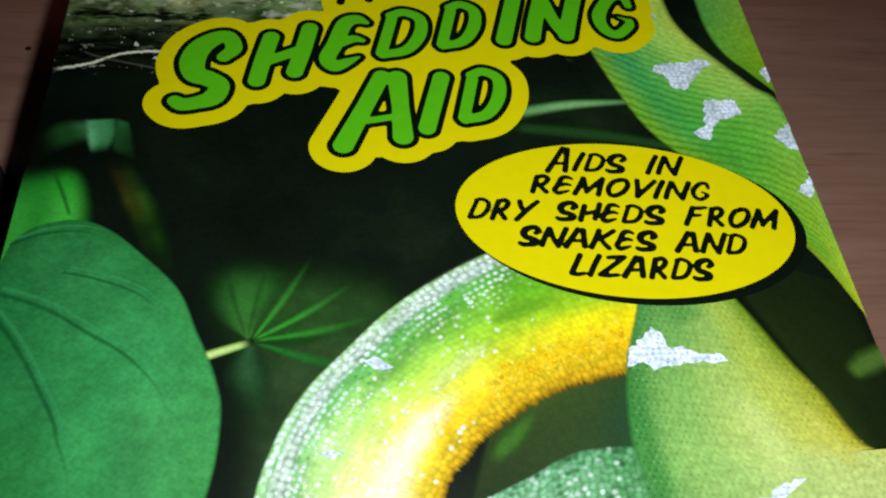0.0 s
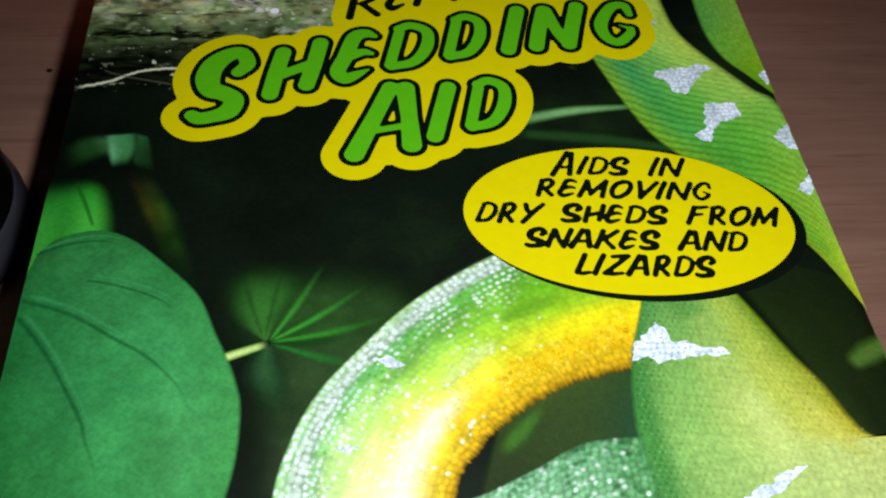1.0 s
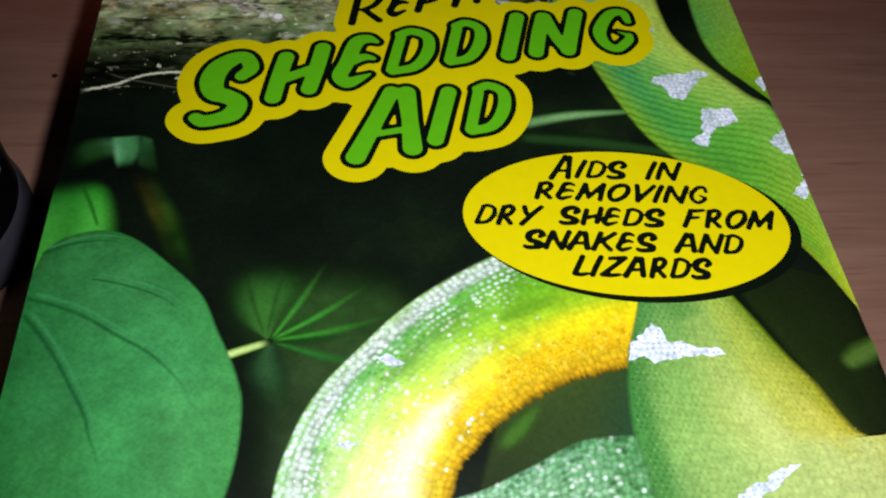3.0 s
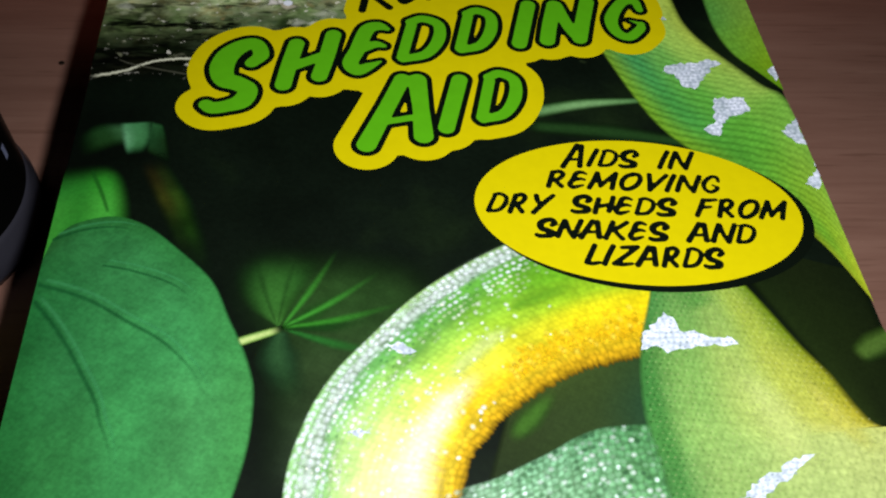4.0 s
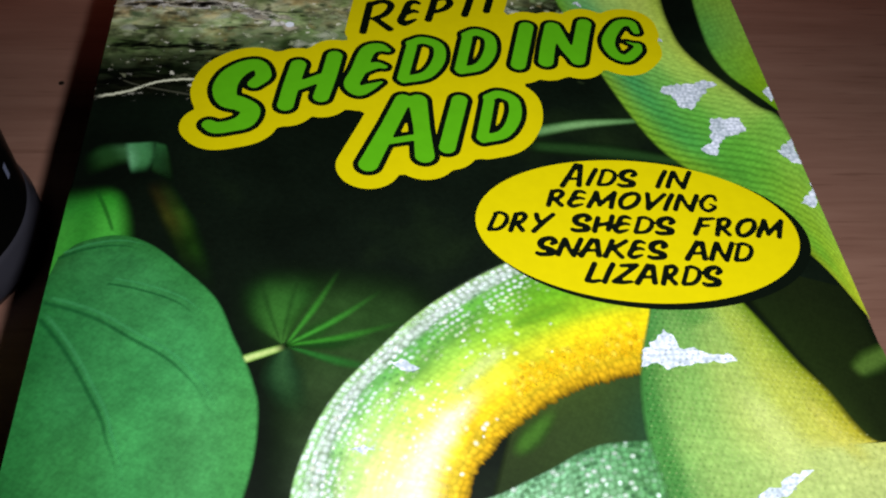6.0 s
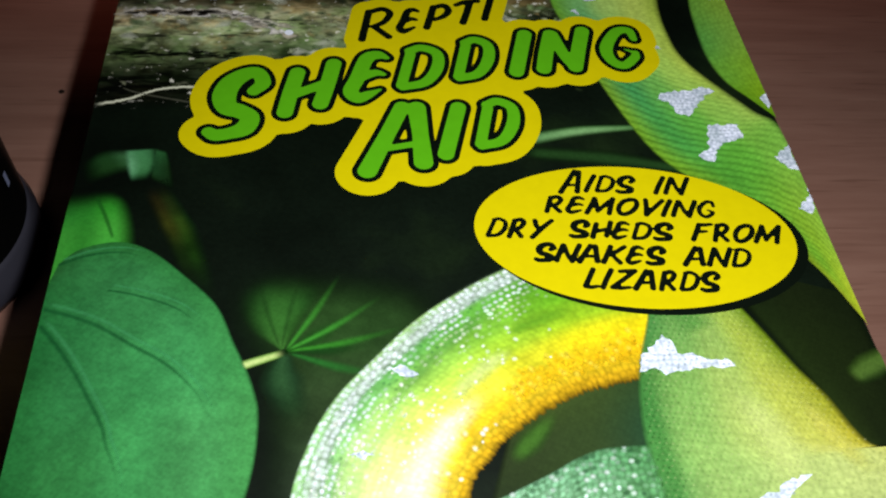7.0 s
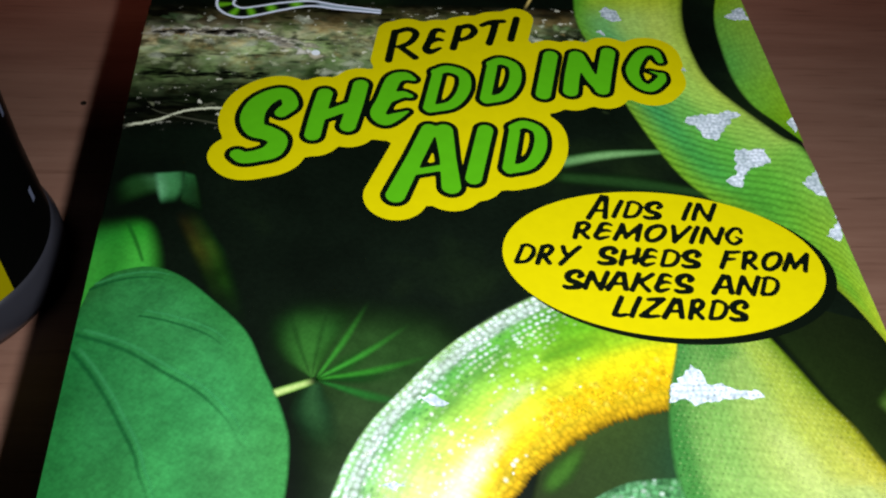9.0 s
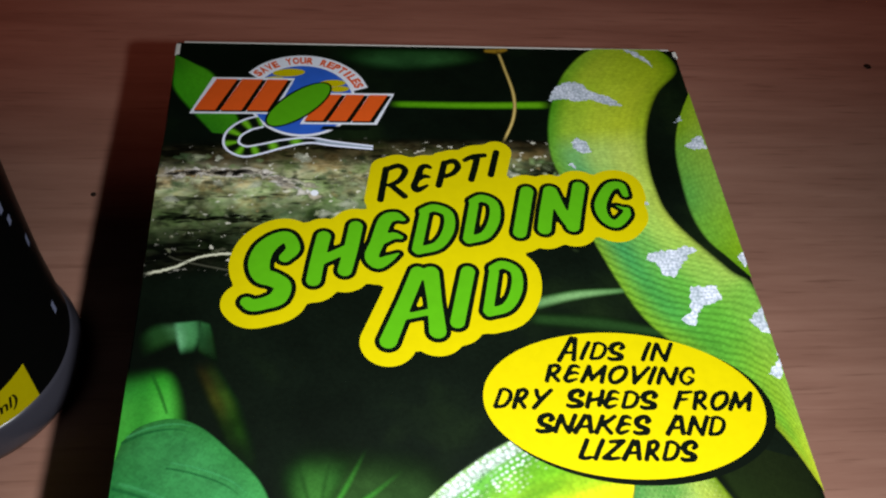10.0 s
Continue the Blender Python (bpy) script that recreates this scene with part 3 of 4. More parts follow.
sheet("coiled_band_print", COIL_OUT,
      [(14.6, -65.0), (11.8, -65.4), (9.4, -65.9), (7.4, -66.4), (5.2, -67.5), (3.0, -68.7), (1.4, -70.0), (0.1, -71.5), (-0.9, -72.9), (-1.7, -74.4), (-2.1, -77.5), (-1.5, -84)],
      5, INK_NET, carton,
      ["7cac4b 6cac29 72b022 86b01b dcc40e e4b814 a07807", "94bc74 5c9c2c 6cac22 90b822 dccc18 e4b814 8c6807", "a8d081 60a43d 78b036 9cc030 d4d029 e4b814 866007", "a8d088 60a44e 8cbc4b b4d04b e4dc41 e8bc1b 846007", "a0d088 74b463 a4d066 c8e066 f0e85f ecc422 846407", "98cc81 88c074 b4d87a d8e888 f8f28b f0cc30 8c700e", "98cc81 a0d088 b8d885 e4ec9c fcf8ad f4d036 988018", "9ccc85 acd88f bcdc8b e8f0a7 fcfab8 f8e05f a89029"],
      "broad coiled band print, green outside and golden yellow inside", n=150, m=50, soft=(0.015, 0.05), noisy=0.24,
      spark=["d0d0d0 505050 101010 000000 000000 000000 000000", "f4f4f4 707070 202020 080808 080808 000000 000000", "f4f4f4 888888 303030 101010 202020 000000 000000", "f8f8f8 989898 404040 282828 606060 101010 000000"])
strip("bead_rim_print", [(6.0, -54.6), (2.4, -56.3), (-1.2, -58.7), (-4.2, -61.4), (-7.6, -65.0), (-10.0, -69.0), (-11.4, -74), (-11.6, -80)], [1.6, 2.0, 2.0, 1.8, 1.6, 1.8, 2.0, 2.0], 5.5, INK_WHITE_BEADS, carton, ["b4ccc0 e4f0f0 b0d0b0", "b8d4c0 e8f4ec a8cca0", "c0dcc4 ecf6f0 a8cc9c"], "rows of pale beads print", n=120, m=12, soft=(0.35, 0.6), ends=(0.15, 0.05), fade=0.7)
strip("gold_rim_print", [(12.6, -64.1), (9.6, -64.7), (7.2, -65.3), (4.4, -66.8), (1.9, -68.6), (0.0, -70.6), (-1.9, -73.6), (-3.0, -80)], [2.6, 2.8, 2.8, 2.6, 2.4, 2.2, 2.0, 1.8], 5.4, INK_GOLD, carton, ["7c5808 d8a818 f0c820 d8c028", "846008 dcac18 f0cc28 dcc830", "8c680c e4b41c f8d83c ece060"], "beaded golden inner rim print", n=140, m=16, jag=0.12, soft=(0.12, 0.6), ends=(0.02, 0.02), fade=0.9)
for pts, w, hue, fade in (([(0.8, -66.0), (-2.2, -69.2), (-4.4, -73.0), (-5.2, -78)], [1.6, 3.0, 4.2, 4.6], "fcfadc", 0.75), ([(3.2, -62.6), (0.6, -64.4), (-2.4, -67.6)], [1.2, 2.0, 1.6], "e0ec90", 0.6),
                          ([(2.5, -58.6), (-1.0, -61.4), (-4.6, -65.4), (-7.0, -69.0)], [1.2, 1.8, 1.6, 1.0], "4c9450", 0.28), ([(9.0, -58.6), (5.0, -60.2), (2.6, -61.4)], [1.6, 2.0, 0.8], "5ca428", 0.4),
                          ([(-9.4, -70.4), (-10.2, -74), (-10.2, -79)], [1.2, 1.6, 1.6], "5ca460", 0.3)):
    strip("sheen_print", pts, w, 5.6, INK_NET, carton, [hue + " " + hue], "soft tonal patch print", n=60, m=14, jag=0.1, soft=(0.5, 0.5), ends=(0.35, 0.25), fade=fade)
sheet("hollow_print", [(3.0, -66.5), (0, -75)], [(13, -64.5), (13, -75)], 4, INK, carton, ["3a4a18 30401a 243a1c", "243014 283818 1c3a24", "1c280f 20300f 16281a"], "dark hollow print", soft=(0.02, 0.02))
strip("blade_print", [(1.8, -71.9), (3.4, -70.3), (5.6, -67.9)], [1.2, 2.2, 1.0], 4.5, INK, carton, ["2c5418 4a7c28 2c5418"], "small green blade print", soft=(0.4, 0.4), ends=(0.35, 0.35), fade=0.5)
sheet("beaded_band_print", [(-2.2, -75.2), (0.5, -74.5), (2.5, -73.6), (4.6, -72.6), (6.2, -71.7), (8.0, -71.0), (9.9, -70.8), (13, -70.7)], [(-3, -84), (0, -84), (2, -84), (4.5, -84), (6, -84), (8, -84), (10, -84), (13, -84)], 6, INK_BEADS, carton,
      ["9cc6a2 aacdac b4d4b7 aacdac", "81b88d 96c29b aacdb0 a0c6a5", "639e6d 7aad7f 96c29b 9cc69e", "4e8c51 5c9b5c 77ad74 81b47f"], "a29cd1 grey-green band print", n=70, m=40, soft=(0.03, 0), ends=(0.12, 0),
      spark=["909090 a0a0a0 a8a8a8 a0a0a0", "606060 686868 707070 707070", "303030 404040 505050 505050"])
sheet("crossing_band_print", [(14.6, -56), (13.6, -60), (12.2, -63.8), (11.5, -67), (11.2, -70.2), (11.4, -72.8), (11.6, -76), (12.0, -84)], [(19.8, -56), (22.2, -60.6), (24.1, -64.6), (25.6, -67.2), (26.6, -69.8), (27.5, -71.2), (29.0, -71.4), (30.9, -71.2), (31.2, -74), (31.3, -84)],
      7, INK_NET_FINE, carton, ["448134 639642 729d42 81a046 5c7d18", "46813e 6b994c 89a753 9bab42 637a11", "3f7a37 76a04f 9bb15a a6ae46 8c8f1f", "3f7d3b 7da453 a6b861 b1b54f ada42c", "46843e 89ab5a aabc67 b5b85e bfb13b", "4a8442 89a75a a6b86b b1bc6e bfb85a", "498146 81a05a 9bb16b a6b872 b5b867"],
      "yellow-green band print crossing the coil", n=110, m=44, soft=(0.03, 0.05), noisy=0.08)
sheet("shade_print", [(19.5, -54), (22, -60), (25, -67), (27, -72.5)], [(31, -58), (31, -62), (31, -67), (31, -72.5)], 3.5, INK, carton, ["0c1607 121a08 0e1607", "18240a 141e08 101807", "1e2a0c 121a08 0e1406"], "dark olive shade print", soft=(0.1, 0.1))
for pts, w, hue, fade in (([(12.9, -64), (12.4, -68), (12.6, -73), (13.2, -80)], [1.4, 2.0, 2.2, 2.2], "3f8c3c", 0.35), ([(18.5, -66), (20.5, -70), (22.0, -75)], [2.5, 4.5, 5], "e0ec90", 0.45), ([(16.5, -58.5), (17.5, -61.5)], [4, 4], "5ca048", 0.5),
                          ([(23.2, -66.8), (24.6, -70.2), (27.0, -73.6)], [1.4, 2.0, 2.4], "e4e068", 0.45)):
    strip("sheen_print", pts, w, 7.6, INK_NET_FINE, carton, [hue + " " + hue], "soft tonal patch print", n=50, m=14, jag=0.06, soft=(0.5, 0.5), ends=(0.4, 0.3), fade=fade)
strip("shade_leaf_print", [(27.8, -65.8), (29.5, -64.8), (31.2, -64.0)], [1.6, 2.6, 2.4], 4, INK, carton, ["2c4414 425c22 1c3010"], "blurred olive leaf print", soft=(0.3, 0.3), ends=(0.25, 0))
strip("shade_leaf_print", [(24, -57.5), (27, -62.5), (29, -69)], [4, 5, 3], 3, INK, carton, ["1c2c0c 24340f 141f0a", "1f2f0c 2a380f 141f0a"], "dark olive shade print", soft=(0.5, 0.5), ends=(0.4, 0.4))

# white patches on the bands, toothed along the rows of scales
def patch(points, layer, seed):
    rng = np.random.default_rng(seed)
    ring = np.array(points + points[:1], float)
    gaps = np.linalg.norm(np.diff(ring, axis=0), axis=1)
    out = []
    for a, b, g in zip(ring, ring[1:], gaps):
        n = max(1, int(g / 0.3))
        side = np.array((a[1] - b[1], b[0] - a[0])) / max(g, 1e-6)
        for k in range(n):
            q = a + (b - a) * k / n + side * rng.uniform(-0.17, 0.17) + rng.uniform(-0.05, 0.05, 2)
            out.append((min(q[0], HALF), min(q[1], -0.15)))
    return filled("white_patch_print", out, layer, PATCH, carton, "ragged white patch print")


PATCHES = [
    [(13.2, -10.0), (14.2, -7.7), (16.2, -6.4), (17.8, -6.9), (18.5, -8.3), (20.9, -9.2), (22.1, -10.7), (20.6, -10.8), (18.5, -9.7), (16.6, -10.0), (15.0, -9.7)],
    [(24.1, -0.2), (25.5, -0.4), (26.6, -1.8), (27.5, -3.5), (26.5, -2.6), (24.9, -0.9)],
    [(14.9, -17.9), (14.8, -17.0), (15.6, -16.2), (16.4, -16.6), (16.9, -17.6), (17.0, -18.5), (15.8, -18.8)],
    [(13.9, -20.6), (14.8, -21.2), (14.5, -20.3)],
    [(28.3, -17.5), (29.6, -16.1), (30.6, -15.8), (30.8, -17.8), (29.3, -18.0)],
    [(27.8, -13.7), (28.8, -12.4), (28.9, -13.1)],
    [(21.3, -26.4), (21.8, -26.0), (22.1, -26.6)],
    [(19.9, -34.3), (21.0, -33.3), (23.0, -33.1), (24.8, -32.5), (25.8, -33.0), (24.5, -34.1), (23.8, -35.1), (22.6, -36.6), (21.5, -36.3), (21.0, -34.8)],
    [(24.1, -38.0), (26.8, -37.8), (26.9, -39.5), (24.9, -40.4), (23.9, -41.6), (23.4, -42.7), (22.5, -42.5), (22.1, -42.0), (23.4, -41.1), (23.6, -39.5)],
    [(30.2, -34.1), (30.9, -33.3), (30.9, -34.9), (30.7, -35.4)],
    [(29.1, -42.1), (30.3, -41.2), (30.9, -40.5), (30.9, -43.7), (30.0, -43.5), (29.4, -42.8)],
    [(29.3, -48.5), (30.7, -47.1), (30.9, -46.0), (30.9, -48.2), (30.2, -49.2)],
    [(14.4, -61.6), (15.3, -62.2), (15.3, -63.1), (16.7, -63.4), (17.7, -63.9), (18.8, -63.7), (19.4, -64.4), (18.7, -64.7), (17.9, -64.5), (16.4, -64.6), (14.9, -64.7), (14.0, -65.0), (13.3, -64.6), (12.2, -64.9), (12.3, -63.7), (13.2, -62.8)],
    [(16.4, -76.4), (18.0, -75.1), (18.5, -74.8), (19.6, -74.6), (20.1, -74.1), (20.6, -73.7), (21.5, -73.5), (22.2, -73.3), (21.8, -73.7), (20.9, -74.3), (20.6, -74.8), (19.8, -75.2), (18.0, -76.4)],
    [(-6.0, -64.0), (-5.0, -64.0), (-4.0, -64.6), (-4.4, -65.0), (-5.4, -64.5)],
    [(-8.9, -70.9), (-8.0, -70.6), (-7.3, -70.9), (-7.9, -71.3)]]
for k, pts in enumerate(PATCHES):
    patch(pts, 8.2 + 0.05 * k, k + 5)


def beads(name, spots, layer, parent, label, rim=0.12, rough=0.0):
    """Many small printed scales in one sheet: place, two half-axes, turn, hue and strength of each."""
    co, faces, ink_of = [], [], []
    for x, y, a, b, turn, hue, strength in spots:
        if abs(x) > HALF - 0.6:
            continue
        c, s0, k = math.cos(turn), math.sin(turn), len(co)
        co.append((x * MM, y * MM, TOP + SHEET * layer))
        ink_of += [*hexc(hue), strength]
        for t in np.linspace(0, 2 * math.pi, 8, endpoint=False):
            k2 = 1 + rough * rng.uniform(-1, 1)
            u, w = a * k2 * math.cos(t), b * k2 * math.sin(t)
            co.append(((x + u * c - w * s0) * MM, (y + u * s0 + w * c) * MM, TOP + SHEET * layer))
            ink_of += [*hexc(hue), strength * rim]
        faces += [(k, k + 1 + i, k + 1 + (i + 1) % 8) for i in range(8)]
    me = bpy.data.meshes.new(name)
    me.from_pydata(co, [], faces)
    me.attributes.new("ink", "FLOAT_COLOR", "POINT").data.foreach_set("color", ink_of)
    return mesh_part(name, me, INK, parent, label)


rng = np.random.default_rng(11)


def within(x, y, ring):
    odd = False
    for (ax, ay), (bx, by) in zip(ring, ring[1:] + ring[:1]):
        if (ay > y) != (by > y) and x < ax + (y - ay) * (bx - ax) / (by - ay):
            odd = not odd
    return odd


# grey gaps between the white scales
spots = []
for ring in PATCHES:
    xs, ys = [p[0] for p in ring], [p[1] for p in ring]
    for j in range(int((max(ys) - min(ys)) / 0.4) + 1):
        for i in range(int((max(xs) - min(xs)) / 0.42) + 1):
            x, y = min(xs) + 0.42 * i + 0.21 * (j % 2) + rng.normal(0, 0.05), min(ys) + 0.4 * j + rng.normal(0, 0.05)
            if within(x, y, ring):
                spots.append((x, y, 0.17, 0.11, 0.5, str(rng.choice(["8c9cac", "7c9090", "a4b0c8"])), rng.uniform(0.2, 0.6)))
beads("scale_gap_print", spots, 10.0, carton, "grey gaps between white scales print")
# scale rows of the crossing band, darkest along its shaded edge
spots = []
for j in range(44):
    for i in range(36):
        x, y = 11.6 + 0.46 * i + 0.23 * (j % 2), -57.5 - 0.44 * j - 0.06 * i
        edge = np.interp(-y, (56, 60, 63.8, 67, 70.2, 72.8, 76, 84), (14.6, 13.6, 12.2, 11.5, 11.2, 11.4, 11.6, 12.0))
        far_edge = np.interp(-y, (56, 60.6, 64.6, 67.2, 69.8, 71.2, 74), (19.8, 22.2, 24.1, 25.6, 26.6, 27.5, 31.0))
        if edge + 0.3 < x < far_edge - 0.5:
            deep = 0.1 + 0.35 * math.exp(-(x - edge) / 2.2) + 0.14 * math.exp((x - far_edge) / 1.2)
            spots.append((x + rng.normal(0, 0.04), y + rng.normal(0, 0.04), 0.15, 0.11, 0.6, "2c6024", min(0.6, deep * rng.uniform(0.4, 1.6))))
            spots.append((x + 0.23, y + 0.1, 0.13, 0.1, 0.6, "f0f4b0", rng.uniform(0.03, 0.16)))
beads("band_scale_print", spots, 7.8, carton, "rows of fine scales print")
# rows of wet scales along the outside of the coil
rim_line = spline(COIL_OUT, 400)
d = np.gradient(rim_line, axis=0)
inward = np.stack([d[:, 1], -d[:, 0]], 1) / np.linalg.norm(d, axis=1)[:, None]
inward *= np.sign((inward * (np.array((8.0, -72.0)) - rim_line)).sum(1))[:, None]
spots = []
for row in range(9):
    walked = rng.uniform(0, 0.3)
    far = 0.0
    for i in range(1, 400):
        far += np.linalg.norm(rim_line[i] - rim_line[i - 1])
        if far < walked:
            continue
        walked = far + 0.52
        x, y = rim_line[i] + inward[i] * (0.4 + 0.5 * row) + rng.normal(0, 0.05, 2)
        wet = noise.noise((x * 0.45, y * 0.45, 3.0)) + 0.35 * noise.noise((x * 1.6, y * 1.6, 7.0))
        dull = math.exp(-((x + 5.0) ** 2 + (y + 61.8) ** 2) / 7.0)
        strength = 0.75 - 0.085 * row + 0.75 * wet - 0.45 * dull + rng.uniform(-0.2, 0.2)
        turn = math.atan2(d[i][1], d[i][0])
        if strength > 0.12:
            spots.append((x, y, 0.31 - 0.012 * row, 0.24 - 0.01 * row, turn, "f4faff" if row < 5 else "e4f0c8", min(strength, 0.95)))
        elif row < 6 and rng.random() < 0.5:
            spots.append((x, y, 0.2, 0.16, turn, "2c6a44", 0.3))
beads("wet_scale_print", spots, 5.8, carton, "rows of wet white scales print")
# glints scattered over the coil
spots = []
for cx, cy, sx, sy, n in ((-2.6, -68.2, 2.0, 2.0, 40), (-6.5, -69.5, 2.6, 2.4, 60), (1.0, -61.5, 3.0, 1.6, 22), (-8.5, -73.0, 2.0, 2.5, 60), (4.0, -63.0, 3.0, 1.6, 10)):
    for _ in range(n):
        x, y = rng.normal(cx, sx), rng.normal(cy, sy)
        e = np.linalg.norm(rim_line - (x, y), axis=1).min()
        i = np.linalg.norm(rim_line - (x, y), axis=1).argmin()
        if e > 1.0 and inward[i] @ ((x, y) - rim_line[i]) > 0 and x < 7 and y - 0.9 * x < -57 and y > np.interp(x, (-2.2, -0.9, 1.4, 3.0, 5.2, 9.4), (-80, -72.9, -70.0, -68.7, -67.5, -65.9)) + 1.0:
            r = rng.uniform(0.1, 0.24)
            spots.append((x, y, r * 1.2, r, rng.uniform(0, 3), "fcfff0", rng.uniform(0.35, 0.95)))
beads("glint_print", spots, 5.9, carton, "small bright glints print")
# golden scales that run out from the inner rim in ragged tongues
spots = []
for k in range(26):
    for row in range(9):
        f = (k + 0.5 * (row % 2)) / 26
        x, y = 12.8 - 10.6 * f, -62.4 - 3.9 * f ** 1.35
        reach = (1.3 + 1.5 * noise.noise((x * 0.9, 0.0, 9.0)) + 0.9 * noise.noise((x * 2.3, 4.0, 9.0))) * (1 - 0.3 * f)
        out = 0.36 * row - 0.8
        if out < reach and rng.random() < 0.85:
            r = rng.uniform(0.22, 0.3)
            spots.append((x - 0.3 * out + rng.normal(0, 0.07), y + out + rng.normal(0, 0.07), r, r * 1.25, 0.2, str(rng.choice(["f0c81a", "f8d828", "ecbc12", "f4d01c", "fce448"])), rng.uniform(0.4, 0.8)))
beads("gold_scale_print", spots, 5.45, carton, "ragged golden scales print")
# scales of the lower band, wet and rounded
spots = []
for row in range(18):
    for k in range(30):
        x = -2.4 + 0.52 * k + 0.26 * (row % 2)
        top_y = np.interp(x, (-2.2, 0.5, 2.5, 4.6, 6.2, 8.0, 9.9, 13), (-75.2, -74.5, -73.6, -72.6, -71.7, -71.0, -70.8, -70.7))
        y = top_y - 0.35 - 0.46 * row
        hue = rng.choice(["e8f4ec", "b4d4bc", "8cb890", "5c9460", "4c7c50", "74a878", "2c5434"])
        spots.append((x + rng.normal(0, 0.06), y + rng.normal(0, 0.06), 0.27, 0.23, 0.4, str(hue), rng.uniform(0.3, 0.7)))
beads("lower_scale_print", spots, 6.6, carton, "rows of grey-green wet scales print")
# moss, lichen and bark chips on the log
spots = []
for k in range(460):
    x, y = rng.uniform(-30, 13), rng.uniform(-33.5, -19.5)
    if y > -17.5 or y < -34:
        continue
    if y < -28.2:
        hue, size = rng.choice(["2c3820", "4a5434", "1c2414", "606a48", "8a8c70", "0c100a"]), 0.26
    else:
        hue, size = rng.choice(["a8b488", "c4cca4", "6c8454", "8ca46c", "58704a", "d8dcc4", "34402a", "a08c5c", "20281a"]), 0.5
    r = size * rng.uniform(0.35, 1.2)
    spots.append((x, y, r * rng.uniform(1.0, 2.0), r, rng.uniform(-0.6, 0.6), str(hue), rng.uniform(0.3, 0.8)))
beads("moss_print", spots, 3.4, carton, "moss and bark print", 0.25, 0.55)
spots = []
for k in range(60):
    f = rng.uniform(0, 1)
    x = -30.6 + 16.4 * f
    y = (-21.9 if x < -20.4 else -21.6 - 3.8 * (x + 20.4) / 6.0) + rng.normal(0, 0.22)
    spots.append((x, y, rng.uniform(0.35, 1.1), rng.uniform(0.22, 0.48), rng.uniform(-0.3, 0.2), str(rng.choice(["f4ece4", "e8e0d0", "d8ccb4", "c8a868", "fffaf4"])), rng.uniform(0.75, 1.0)))
beads("bark_chip_print", spots, 3.7, carton, "pale bark chips print", 0.45, 0.5)
spots = [(rng.uniform(-30, -19), rng.normal(-28.5, 0.25), rng.uniform(0.4, 1.2), 0.16, rng.uniform(-0.15, 0.25), "0c100a", 0.9) for _ in range(40)]
beads("bark_crack_print", spots, 3.6, carton, "dark bark crack print", 0.4, 0.5)

# ---- lettering ----
TITLE = [("S", -21.9, -40.9, -15.2, -29.9), ("H", -15.5, -37.9, -8.8, -28.5), ("E", -9.65, -35.8, -3.8, -27.1), ("D", -5.0, -34.2, 1.1, -25.9), ("D", 0.4, -32.8, 6.1, -24.5), ("I", 6.0, -31.8, 9.6, -23.5), ("N", 8.7, -31.3, 15.8, -22.8), ("G", 15.3, -30.6, 20.85, -22.5), ("A", -8.35, -45.3, -1.15, -34.6), ("I", -1.55, -43.2, 2.25, -34.6), ("D", 1.6, -42.1, 7.4, -33.7)]
SMALL = [("R", -7.7, -26.3, -4.1, -20.5), ("E", -4.0, -24.9, -1.3, -20.5), ("P", -1.3, -24.2, 1.8, -19.7), ("T", 1.9, -23.3, 4.9, -18.8), ("I", 4.6, -22.6, 6.2, -18.3)]

# a brush alphabet: strokes in a unit square, each with the pen's width along it
PEN = {}


def pen(char, wide, *strokes):
    PEN[char] = wide, strokes


pen("S", 0.72, ([(0.76, 0.68), (0.91, 0.81), (0.62, 1.0), (0.28, 0.99), (0.01, 0.85), (0.0, 0.64), (0.24, 0.44), (0.62, 0.36), (1.0, 0.24), (0.99, 0.07), (0.66, 0.01), (0.3, 0.0), (0.07, 0.06)], (0.9, 1.0, 1.0, 1.1, 1.25, 1.3, 1.2, 1.15, 1.1, 1.15, 1.0, 1.0, 0.9)))
pen("H", 0.72, ([(0.0, 0.86), (0.05, 0.42), (0.13, 0.0)], (1, 1, 1)), ([(0.92, 1.0), (0.98, 0.55), (1.0, 0.12)], (1, 1, 1)), ([(0.12, 0.36), (0.9, 0.56)], (0.85, 0.85)))
pen("E", 0.62, ([(0.84, 0.91), (0.47, 1.0), (0.13, 0.92), (0.06, 0.46), (0.0, 0.17), (0.32, 0.0), (0.67, 0.06), (1.0, 0.15)], (0.6, 0.9, 1.0, 1.0, 1.0, 1.0, 0.8, 0.5)), ([(0.16, 0.46), (0.59, 0.56), (0.93, 0.51)], (0.8, 0.8, 0.6)))
pen("D", 0.75, ([(0.06, 0.85), (0.1, 0.04)], (0.82, 0.82)), ([(0.0, 0.94), (0.34, 1.0), (0.86, 0.81), (1.0, 0.42), (0.77, 0.08), (0.16, 0.0)], (0.8, 0.82, 0.85, 0.9, 0.85, 0.8)))
pen("I", 0.0, ([(0.54, 1.0), (0.48, 0.49), (0.46, 0.0)], (1, 1, 1)))
pen("N", 0.8, ([(0.02, 0.97), (0.0, 0.45), (0.02, 0.02)], (1, 1, 1)), ([(0.08, 0.97), (0.55, 0.37), (0.93, 0.02)], (0.9, 0.9, 0.9)), ([(1.0, 1.0), (0.97, 0.49), (0.96, 0.0)], (1, 1, 1)))
